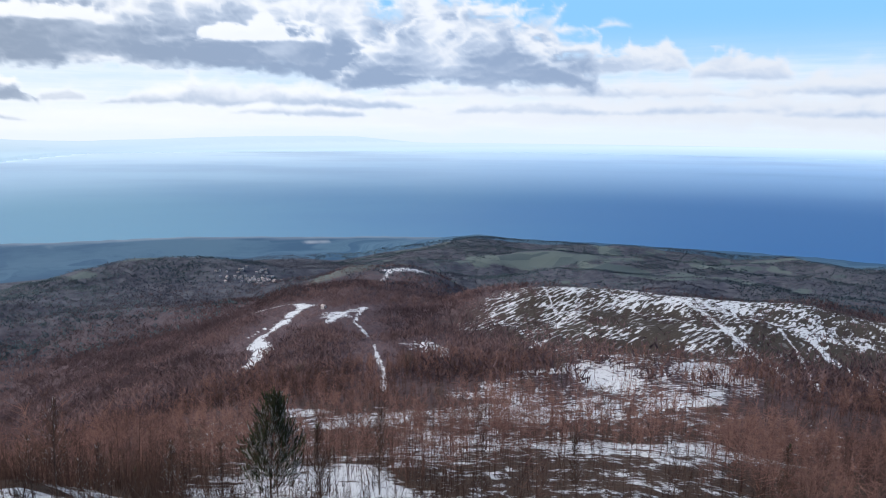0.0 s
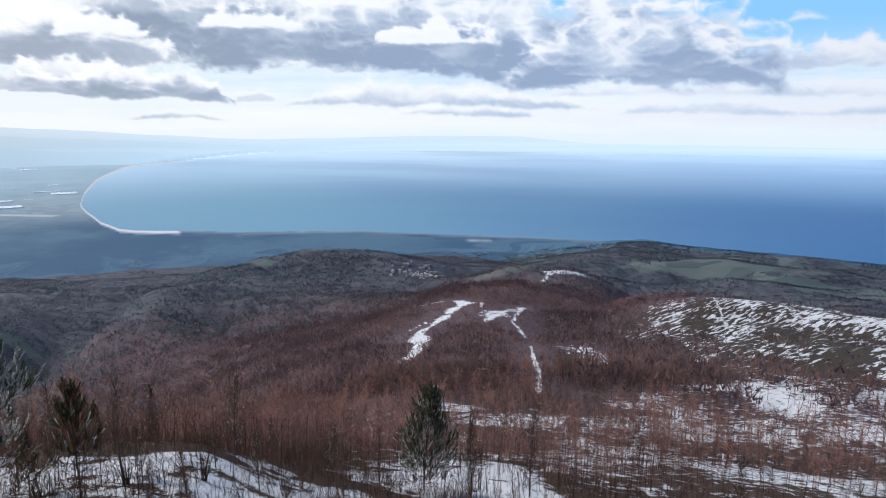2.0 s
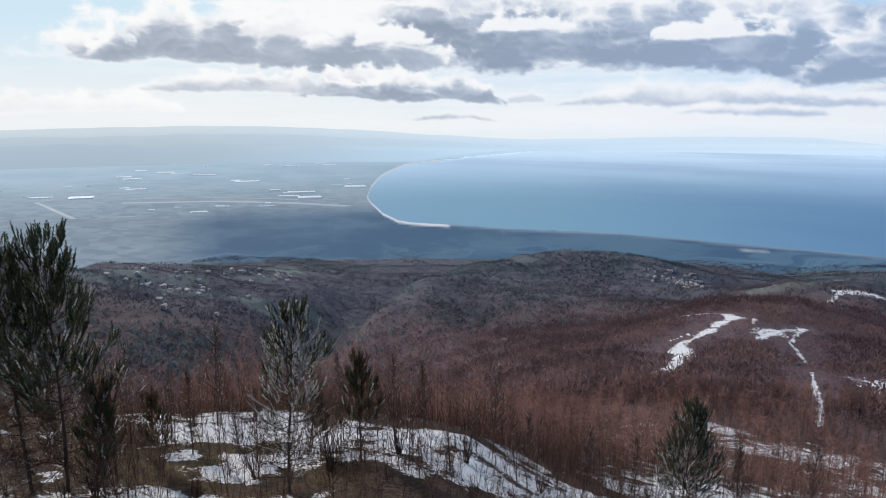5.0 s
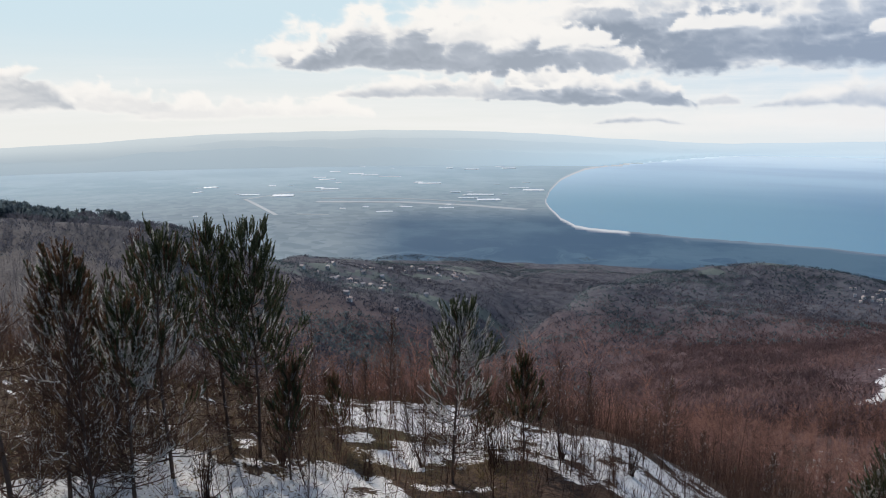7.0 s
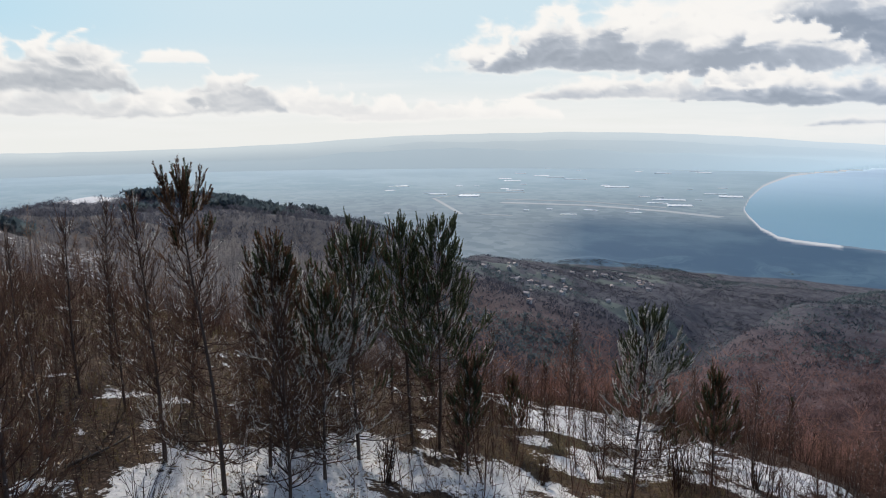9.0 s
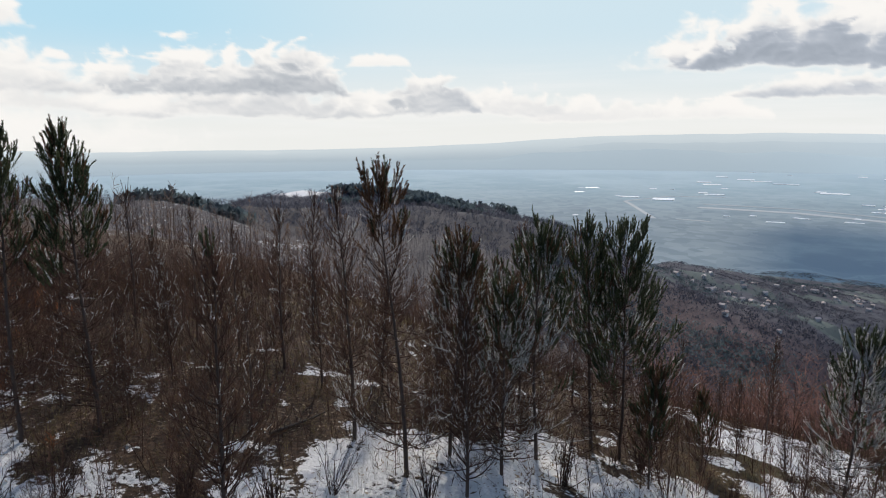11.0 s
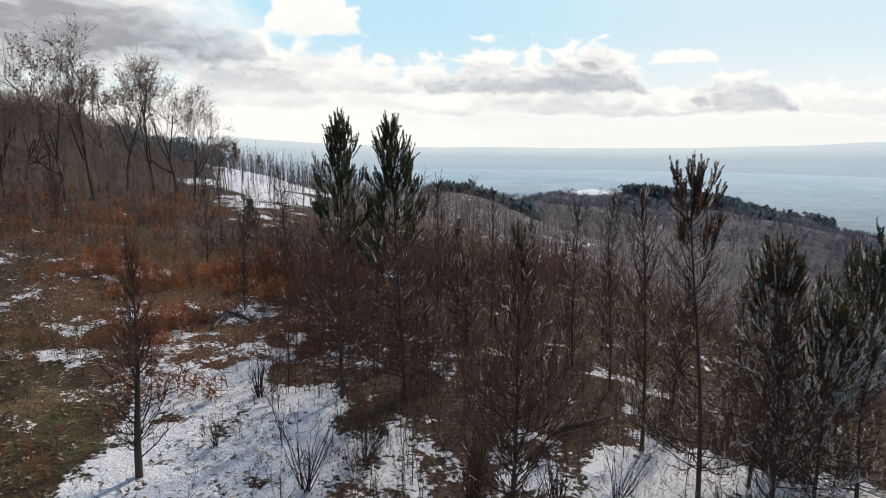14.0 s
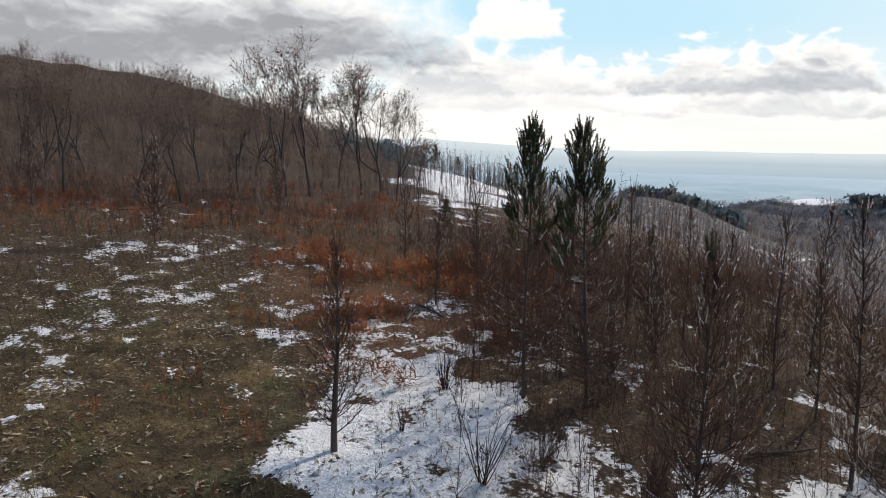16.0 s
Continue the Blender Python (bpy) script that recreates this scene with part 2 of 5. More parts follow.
def mesh_of(name, verts, faces, mat, attrs=(), smooth=False, normals=None):
    """A mesh from arrays; faces all of one size; attrs: name -> one number for each vertex."""
    verts, faces = np.asarray(verts, np.float32), np.asarray(faces, np.int32)
    me = bpy.data.meshes.new(name)
    n, k = faces.shape
    me.vertices.add(len(verts))
    me.vertices.foreach_set("co", verts.ravel())
    me.loops.add(n * k)
    me.loops.foreach_set("vertex_index", faces.ravel())
    me.polygons.add(n)
    me.polygons.foreach_set("loop_start", np.arange(0, n * k, k, dtype=np.int32))
    for key, values in dict(attrs).items():
        at_ = me.attributes.new(key, "FLOAT", "POINT")
        at_.data.foreach_set("value", np.asarray(values, np.float32))
    if smooth:
        me.polygons.foreach_set("use_smooth", np.ones(n, bool))
    me.update(calc_edges=True)
    if normals is not None:
        me.normals_split_custom_set_from_vertices(np.asarray(normals, np.float32))
    if mat:
        me.materials.append(mat)
    return me


class Soup:
    """Gathers pieces of mesh, with a tone for each vertex."""

    def __init__(self):
        self.v, self.f, self.t, self.n = [], [], [], 0

    def add(self, v, f, tone=0.5):
        v, f = np.asarray(v, float), np.asarray(f, int)
        self.v.append(v)
        self.f.append(f + self.n)
        self.t.append(np.broadcast_to(np.asarray(tone, float), (len(v),)))
        self.n += len(v)

    def mesh(self, name, mat, smooth=False):
        return mesh_of(name, np.concatenate(self.v), np.concatenate(self.f), mat, {"tone": np.concatenate(self.t)}, smooth)


def part(name, me, parent, label=""):
    ob = new(name, me)
    ob.parent = parent
    return tagged(ob, label)


# ---- sky dome with its clouds ----
CLOUDS = []


def cloud(a0, a1, base, top, grey, soft=0.5, puff=1.0, lean=0.0, peak=0.0):
    """A cloud from azimuth a0 to a1 between two heights (degrees), how grey its bottom is, how soft and how puffy its edge is,
    how far its base rises from a0 to a1, and where between its ends (-1 to 1) it stands highest. Later ones stand before earlier ones."""
    CLOUDS.append((a0, a1, base, top, grey, soft, puff, lean, peak))


# thin layers low over the sea
cloud(-70, 36, -0.9, 3.6, 0.12, 2.4, 0.8)
cloud(-36, -22, 1.6, 3.6, 0.55, 1.0, 0.6)
cloud(-40, -13, 0.2, 1.7, 0.55, 0.8, 0.9)
cloud(-13, -1, 0.3, 1.6, 0.45, 0.7, 0.9)
cloud(-24, 6, 1.6, 3.0, 0.35, 0.9, 0.9)
cloud(2, 26, 0.7, 2.8, 0.55, 0.6, 0.8)
cloud(6, 16, 0.1, 1.1, 0.5, 0.6, 0.7)
cloud(26, 29.4, 1.0, 2.6, 0.35, 0.5, 0.9)
cloud(30, 37, -0.3, 0.5, 0.5, 0.7, 0.6)
# high white veil painted in for the glare of the sky
cloud(22, 53, 3.4, 13, 0.0, 2.2, 0.6, 0.6, 0.0)
# the long bank over the bay and the lower bank under it
cloud(-26, -18.6, 2.8, 5.2, 0.5, 0.4, 1.1, peak=0.2)
cloud(-19, -8.5, 3.3, 6.7, 0.55, 0.4, 1.1, peak=0.3)
cloud(-14, -11.8, 6.8, 7.5, 0.2, 1.3, 1.2)
cloud(20, 63.5, 3.2, 10.4, 0.22, 0.5, 1.1, 0.6, 0.0)
cloud(-12.5, 50, 2.2, 15.5, 1.1, 0.45, 1.0, 1.9, -0.6)
cloud(-11, 8, 2.7, 9.6, 0.95, 0.5, 1.1, -0.2, 0.6)
cloud(33, 62.5, 3.6, 9.6, 0.60, 0.3, 1.35, 0.2, -0.35)
cloud(34, 60.5, 3.7, 8.8, 0.72, 0.3, 1.35, 0.2, -0.2)
cloud(30, 56, 1.2, 4.1, 0.3, 0.35, 1.2, 0.5, -0.2)
cloud(29.5, 46, 1.0, 3.7, 0.80, 0.3, 1.2, 0.3, -0.3)
cloud(40, 58, 1.5, 3.5, 0.50, 0.35, 1.1, 0.2, -0.2)
cloud(9, 18.6, 5.5, 8.0, 0.1, 0.25, 1.3, peak=0.1)
cloud(24, 31.5, 6.3, 8.6, 0.12, 0.3, 1.3, peak=0.2)
cloud(35, 41.5, 5.5, 7.7, 0.1, 0.25, 1.3, peak=0.1)
cloud(43, 50, 6.0, 8.6, 0.22, 0.25, 1.3)
# heaps over the plain
cloud(54, 72, 0.2, 2.5, 0.18, 0.35, 1.2)
cloud(69, 78, 0.6, 3.4, 0.24, 0.35, 1.2)
cloud(75.5, 84.2, 0.7, 4.3, 0.55, 0.3, 1.3, peak=0.3)
cloud(82, 90, 0.9, 2.8, 0.3, 0.35, 1.1)
cloud(81.3, 86.2, 4.5, 5.8, 0.12, 0.3, 0.9)
cloud(84, 105, 0.5, 3.5, 0.42, 0.5, 1.1)
cloud(86.3, 105.5, 2.2, 7.2, 0.68, 0.3, 1.3, peak=-0.1)
cloud(105.9, 107.6, 4.7, 5.8, 0.1, 0.3, 0.9)
# greyish sheets and the dark mass over the mountain side
cloud(99, 150, -1.6, 3.6, 0.12, 1.6, 0.8)
cloud(103, 124, 1.0, 4.6, 0.32, 0.8, 1.1)
cloud(104, 122, 2.2, 6.7, 0.42, 0.6, 1.2, peak=0.4)
cloud(108.3, 115.8, 6.6, 11.5, 0.2, 0.35, 1.2)
cloud(117, 200, 3.2, 12.5, 0.55, 1.0, 1.1, peak=0.4)
cloud(115.5, 190, 4.6, 17.0, 1.0, 1.4, 0.45, -0.5, peak=-0.5)


def heaps(x, y, octaves, seed):
    """Rounded heaps, 0 to 1."""
    s, amp, tot = np.zeros_like(x), 1.0, 0.0
    for o in range(octaves):
        s = s + amp * (1 - np.abs(vnoise(x * 1.9 ** o + 3.7 * o, y * 1.9 ** o + 8.3 * o, seed + o)) ** 0.8)
        tot += amp
        amp *= 0.55
    return s / tot


def smooth(v, lo, hi):
    t = np.clip((v - lo) / (hi - lo), 0, 1)
    return t * t * (3 - 2 * t)


def cover(az, el):
    """Cloud share and greyness of every direction, the clouds laid over one another."""
    wx = az + 0.9 * fbm(az / 2.3, el / 1.3, 4, 201)
    wy = el + 0.45 * fbm(az / 2.1 + 40, el / 1.2, 4, 202)
    body = heaps(wx / 2.6, wy / 1.5, 5, 203)
    above = heaps(wx / 2.6, (wy + 0.28) / 1.5, 5, 203)
    lumps = fbm(wx / 4.2, wy / 1.7, 5, 204)
    big = fbm(wx / 7.5, wy / 2.6, 4, 208)
    fray = fbm(wx / 0.55, wy / 0.4, 3, 205)
    alpha, grey = np.zeros_like(az), np.zeros_like(az)
    for i, (a0, a1, base, top, dark, soft, puff, lean, peak) in enumerate(CLOUDS):
        u = (az - (a0 + a1) / 2) / ((a1 - a0) / 2)
        w = np.clip(u, -1, 1)
        w = w - peak * 0.5 * (1 - w * w)
        k = np.sqrt(np.clip(1 - w * w, 0, 1))
        low = base + lean * (u + 1) / 2 + 0.16 * fbm(az / 1.9, az * 0 + i, 3, 206)
        rise = top - base
        high = low + rise * k * (0.80 + 0.34 * fbm(az / (0.9 + 0.28 * rise) + 7.0 * i, az * 0, 4, 207))
        up = (high - el) / (0.30 * rise + 0.25) + puff * (1.7 * (body - 0.60) + 0.22 * fray)
        down = (el - low) / (0.10 * rise + 0.22) + 0.8 * lumps + 0.25 * fray
        ends = (1 - np.abs(u)) * (a1 - a0) / (0.22 * (a1 - a0) + 1.0) + 0.8 * (body - 0.6) + 0.2 * fray
        a = smooth(np.minimum(np.minimum(up / (0.45 + soft), down / (0.7 + 0.6 * soft)), ends / (0.5 + soft)), -0.38, 0.55)
        depth = 1 - (el - low) / np.maximum(np.minimum(high - low, 6.5), 0.5)
        g = smooth(depth + 0.55 * (0.62 - body) * puff + 0.45 * big, -0.06, 0.86)
        g = g * (1 - 0.3 * smooth(depth, 0.9, 1.2)) - 0.5 * (body - above) * (0.3 + g)
        g = np.clip(g * (1 + 0.4 * lumps), 0, 1.15) * dark
        grey = grey + (g - grey) * a
        alpha = alpha + (1 - alpha) * a
    return alpha, np.clip(grey, 0, 1.4)


def sky_dome():
    azs = np.concatenate([np.arange(-110, -40, 2.0), np.arange(-40, 156, 0.14), np.arange(156, 250.1, 2.0)])
    els = np.concatenate([np.arange(-6, -2, 0.5), np.arange(-2, 10.4, 0.11), np.arange(10.4, 17.1, 0.8)])
    A, E = np.meshgrid(azs, els, indexing="ij")
    a, e = np.radians(A), np.radians(E)
    R = 4900
    v = np.stack([-np.sin(a) * np.cos(e) * R, np.cos(a) * np.cos(e) * R, np.sin(e) * R + EYE_Z], -1).reshape(-1, 3)
    n, m = A.shape
    i = np.arange(n * m).reshape(n, m)
    f = np.stack([i[:-1, :-1], i[:-1, 1:], i[1:, 1:], i[1:, :-1]], -1).reshape(-1, 4)
    N = Nodes("sky_and_clouds")
    az, el, alpha, grey = N.attr("az"), N.attr("el"), N.attr("cover"), N.attr("grey")

    def field(ka, ke, scale, detail, rough):
        xyz = N.node("ShaderNodeCombineXYZ")
        N.put(xyz.inputs[0], N.math("MULTIPLY", az, ka))
        N.put(xyz.inputs[1], N.math("MULTIPLY", el, ke))
        return N.noise(xyz.outputs[0], scale, detail, rough)
    side = N.step(az, 0, 55)
    light = N.mix(side, N.mix(N.step(az, -25, 10), (0.72, 0.75, 0.80), (0.83, 0.85, 0.885)), (0.915, 0.91, 0.90))
    mid = N.mix(side, (0.52, 0.60, 0.73), N.mix(N.step(az, 66, 84), (0.47, 0.52, 0.60), (0.62, 0.65, 0.69)))
    deep = N.mix(side, (0.285, 0.37, 0.52), N.mix(N.step(az, 112, 128), (0.275, 0.32, 0.385), (0.33, 0.345, 0.38)))
    ccol = N.mix(N.step(grey, 0.0, 0.62), light, mid)
    ccol = N.mix(N.step(grey, 0.35, 1.15), ccol, deep)
    high = N.step(el, -0.8, 7.8)
    blue = N.mix(side, (0.25, 0.54, 0.85), N.mix(N.step(az, 78, 104), (0.60, 0.76, 0.86), (0.46, 0.71, 0.87)))
    base = N.mix(high, N.mix(side, (0.72, 0.80, 0.88), (0.82, 0.84, 0.835)), blue)
    veil = N.math("MULTIPLY", N.step(field(0.05, 0.75, 1.3, 6, 0.6), 0.36, 0.72), N.math("SUBTRACT", 1.0, N.step(el, 1.0, 6.5)))
    veil = N.math("MULTIPLY", veil, N.step(el, -2.0, 0.2))
    base = N.mix(N.math("MULTIPLY", veil, N.math("MULTIPLY_ADD", side, -0.35, 0.75)), base, (0.90, 0.91, 0.93))
    col = N.mix(alpha, base, ccol)
    em = N.node("ShaderNodeEmission")
    N.put(em.inputs[0], col)
    em.inputs[1].default_value = 1.0
    tr = N.node("ShaderNodeBsdfTransparent")
    mx = N.node("ShaderNodeMixShader")
    N.put(mx.inputs[0], N.step(el, 9.7, 11.5))
    N.put(mx.inputs[1], em.outputs[0])
    N.put(mx.inputs[2], tr.outputs[0])
    N.end(mx.outputs[0])
    c, g = cover(A, E)
    me = mesh_of("backdrop_sky", v, f, N.mat, {"az": A.ravel(), "el": E.ravel(), "cover": c.ravel(), "grey": g.ravel()}, True)
    return tagged(new("backdrop_sky", me), "winter sky with grey-bottomed white cumulus clouds", "sky", kind="structure")


sky_dome()


# ---- sea ----
def sea():
    azs = np.radians(np.arange(-62, 48.1, 0.5))
    rs = np.geomspace(860, 3590, 48)
    A, R = np.meshgrid(azs, rs, indexing="ij")
    z = np.where((R > 2700) & (shore(np.degrees(A), R) > 0.5), SEA - 40.0, SEA)
    v = np.stack([-np.sin(A) * R, np.cos(A) * R, z], -1).reshape(-1, 3)
    n, m = A.shape
    i = np.arange(n * m).reshape(n, m)
    f = np.stack([i[:-1, :-1], i[:-1, 1:], i[1:, 1:], i[1:, :-1]], -1).reshape(-1, 4)
    N = Nodes("sea_water")
    streaks = N.noise(N.coords((0.0011, 0.0019, 1)), 1.0, 4, 0.5)
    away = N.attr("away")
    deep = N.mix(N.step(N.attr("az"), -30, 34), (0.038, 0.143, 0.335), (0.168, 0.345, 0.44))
    # haze painted into the water's colour, paler in steps toward the horizon
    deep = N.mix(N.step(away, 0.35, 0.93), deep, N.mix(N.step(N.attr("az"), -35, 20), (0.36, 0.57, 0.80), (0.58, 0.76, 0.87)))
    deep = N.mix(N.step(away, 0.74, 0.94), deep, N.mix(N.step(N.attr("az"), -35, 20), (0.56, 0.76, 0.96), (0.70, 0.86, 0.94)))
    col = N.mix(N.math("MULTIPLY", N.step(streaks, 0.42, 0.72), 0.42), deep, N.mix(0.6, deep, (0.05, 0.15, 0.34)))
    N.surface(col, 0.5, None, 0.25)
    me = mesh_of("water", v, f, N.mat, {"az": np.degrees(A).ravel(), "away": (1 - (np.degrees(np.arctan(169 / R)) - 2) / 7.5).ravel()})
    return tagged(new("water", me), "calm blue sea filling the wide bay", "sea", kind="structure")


sea()


# ---- ground ----
def blob(az, r, a, da, r0, dr):
    """A soft patch round an azimuth and a distance."""
    return np.clip(1.6 - ((az - a) / da) ** 2 - ((r - r0) / dr) ** 2, 0, 1)


def line(x, y, pts, width):
    """Nearness to a line through (azimuth, distance) points: 1 on it, 0 off it."""
    best = np.full_like(x, 1e9)
    xy = [(-math.sin(radians(a)) * r, math.cos(radians(a)) * r) for a, r in pts]
    for (x0, y0), (x1, y1) in zip(xy, xy[1:]):
        dx, dy = x1 - x0, y1 - y0
        t = np.clip(((x - x0) * dx + (y - y0) * dy) / (dx * dx + dy * dy), 0, 1)
        best = np.minimum(best, np.hypot(x - x0 - t * dx, y - y0 - t * dy))
    return np.clip(1.5 - best / width, 0, 1)


TRACKS = (
    (((15.6, 200), (14.5, 217), (13.1, 240), (11.8, 265), (10.6, 274)), 2.1),
    (((15.8, 217), (14.8, 234), (14.2, 238)), 0.9),
    (((11.4, 272), (11.7, 286), (13.5, 290), (14.8, 286)), 2.2),
    (((9.5, 222), (8.3, 239), (7.1, 257), (6.1, 265)), 1.7),
    (((6.4, 262), (7.2, 226), (6.0, 199)), 0.8),
    (((5.6, 180), (5.4, 170), (4.8, 144), (4.8, 123)), 0.6),
    (((5.6, 360), (4.3, 400), (2.0, 408), (1.0, 396)), 2.0),
    (((-18.6, 244), (-21.2, 217), (-26.5, 153), (-27.5, 142)), 1.2),
    (((-17, 256), (-18.6, 244), (-22.8, 222), (-28.7, 206), (-34, 196)), 1.4),
    (((-28.5, 200), (-29.9, 180), (-33.3, 151)), 1.2),
    (((-26.5, 205), (-28.1, 177), (-29.5, 139)), 0.5),
    (((-11.2, 218), (-13.7, 205)), 0.8),
    (((-8.4, 259), (-9.6, 217)), 0.5),
    (((-14, 240), (-16.5, 214), (-18, 206)), 0.6),
    (((-30, 216), (-36, 205)), 0.8),
)


def by_track(x, y):
    """Strips along the tracks where trees are lowered and thinned so the camera sees the tracks."""
    s = np.zeros_like(x)
    for pts, w in TRACKS[:7]:
        s = np.maximum(s, line(x, y, pts, 7 if w < 1.1 else 10))
    return np.clip(s, 0, 1)


def snow_map(x, y, az, r):
    # wander of the outlines
    wz = az + 7 * fbm(az / 6, np.log(np.maximum(r, 1)) * 8, 3, 43) * np.clip(60 / np.maximum(r, 20), 0.12, 1)
    wr = r * (1 + 0.26 * fbm(az / 7 + 9, np.log(np.maximum(r, 1)) * 8, 3, 44))
    s = 0.86 * blob(wz, wr, 120.5, 10.5, 17.0, 4.6)
    s = np.maximum(s, 0.42 * blob(wz, wr, 112, 10, 24, 6))
    s = np.maximum(s, 0.52 * blob(wz, wr, 95, 4.5, 14.5, 3))
    s = np.maximum(s, np.where((az > 58) & (az < 118) & (r < 48), 0.56 * np.clip((fbm(x / 0.9, y / 0.9, 3, 49) - 0.22) * 6, 0, 1), 0))
    s = np.maximum(s, np.where((az > 126) & (r < 60), 0.62 * np.clip((fbm(x / 1.1, y / 1.1, 3, 48) - 0.31 - 0.10 * blob(az, r, 136, 7, 15, 6)) * 7, 0, 1), 0))
    s = np.maximum(s, 0.56 * blob(wz, wr, 124, 8, 26, 8))
    s = np.maximum(s, 0.80 * blob(wz, wr, 83.5, 9.5, 15.3, 4.2))
    s = np.maximum(s, 0.50 * blob(wz, wr, 109, 5, 15.5, 4.2))
    s = np.maximum(s, 0.80 * blob(wz, wr, 73, 7, 16.5, 3.4))
    s = np.maximum(s, 0.85 * blob(wz, wr, 58.5, 9, 19.5, 4.0))
    s = np.maximum(s, 0.69 * blob(wz, wr, 34, 21, 28, 5.5))
    s = np.maximum(s, 0.64 * blob(wz, wr, 52, 10, 31, 3.4))
    s = np.maximum(s, 0.82 * blob(wz, wr, 117.3, 4.4, 100, 40))
    s = np.maximum(s, 0.27 * blob(wz, wr, 112, 9, 55, 25))
    s = np.maximum(s, 0.95 * blob(az, r, 90.5, 2.6, 485, 32))
    s = np.maximum(s, 0.31 * blob(wz, wr, 98, 14, 160, 100))
    s = np.maximum(s, 0.44 * blob(wz, wr, 91.5, 1.6, 185, 30))
    s = np.maximum(s, 0.62 * blob(wz, r, 3.0, 1.6, 405, 9))
    s = np.maximum(s, 0.78 * blob(wz, r, 15.8, 0.9, 188, 20))
    s = np.maximum(s, 0.55 * blob(wz, wr, 8.2, 1.5, 243, 12))
    s = np.maximum(s, 0.40 * blob(wz, wr, 141, 13, 34, 14))
    s = np.maximum(s, 0.62 * blob(wz, wr, 11.5, 2.6, 116, 8))
    s = np.maximum(s, 0.60 * blob(wz, wr, 1.0, 2.0, 165, 14))
    s = np.maximum(s, 0.70 * blob(wz, wr, 10, 13, 47, 8))
    # terraced ridge: short drifts along the terraces
    ridge = blob(az, r, -20, 17, 215, 62)
    run = fbm(az / 2.6, r / 26, 3, 45)
    s = np.maximum(s, ridge * np.clip(0.36 + 0.60 * run + 0.10 * np.clip((r - 200) / 50, -1, 1), 0.1, 0.8))
    s = np.maximum(s, 0.62 * blob(wz, wr, -19, 6, 256, 9))
    s = np.maximum(s, 0.66 * blob(wz, wr, -17, 9, 130, 26) * np.clip(0.85 + 0.7 * run, 0.3, 1.1))
    s = np.maximum(s, 0.56 * blob(wz, wr, -8, 29, 78, 40) * np.clip(0.85 + 0.8 * fbm(x / 11, y / 11, 3, 46), 0.2, 1.1))
    for pts, w in TRACKS:
        s = np.maximum(s, 0.76 * line(x, y, pts, w * (1 + 0.8 * fbm(x / 9, y / 9, 3, 47))))
    s = s * np.where((az > 70) & (r < 60), 0.93, 1)
    return s * np.where(r < 60, 1 + 0.34 * fbm(x / 2.2, y / 2.2, 3, 99) * np.clip((60 - r) / 20, 0, 1), 1)


def bracken_map(az, r):
    b = blob(az, r, 121, 11, 32, 10)
    return np.maximum(b, np.maximum(0.4 * blob(az, r, 136, 14, 58, 14), 0.8 * blob(az, r, 117, 5, 30, 7)))


def meadow_map(x, y, az, r):
    """Clearings and fields on the lower hills."""
    m = 0.75 * np.clip((fbm(x / 30, y / 30, 4, 91) - np.where(az > 34, 0.08, 0.22)) * 6, 0, 1) * np.clip((r - 380) / 80, 0, 1) * np.clip((az < 12) * 1.0 + (az > 42), 0.25, 1)
    for a, da, r0, dr in ((23.5, 2.6, 604, 12), (27.5, 1.0, 560, 10), (6.0, 2.2, 590, 30), (8.0, 2.8, 432, 22), (-8, 5, 690, 24), (-17, 4, 735, 20), (-27, 5, 800, 16), (3, 2, 690, 18), (-14, 3, 640, 14)):
        m = np.maximum(m, blob(az, r, a, da, r0, dr))
    return m


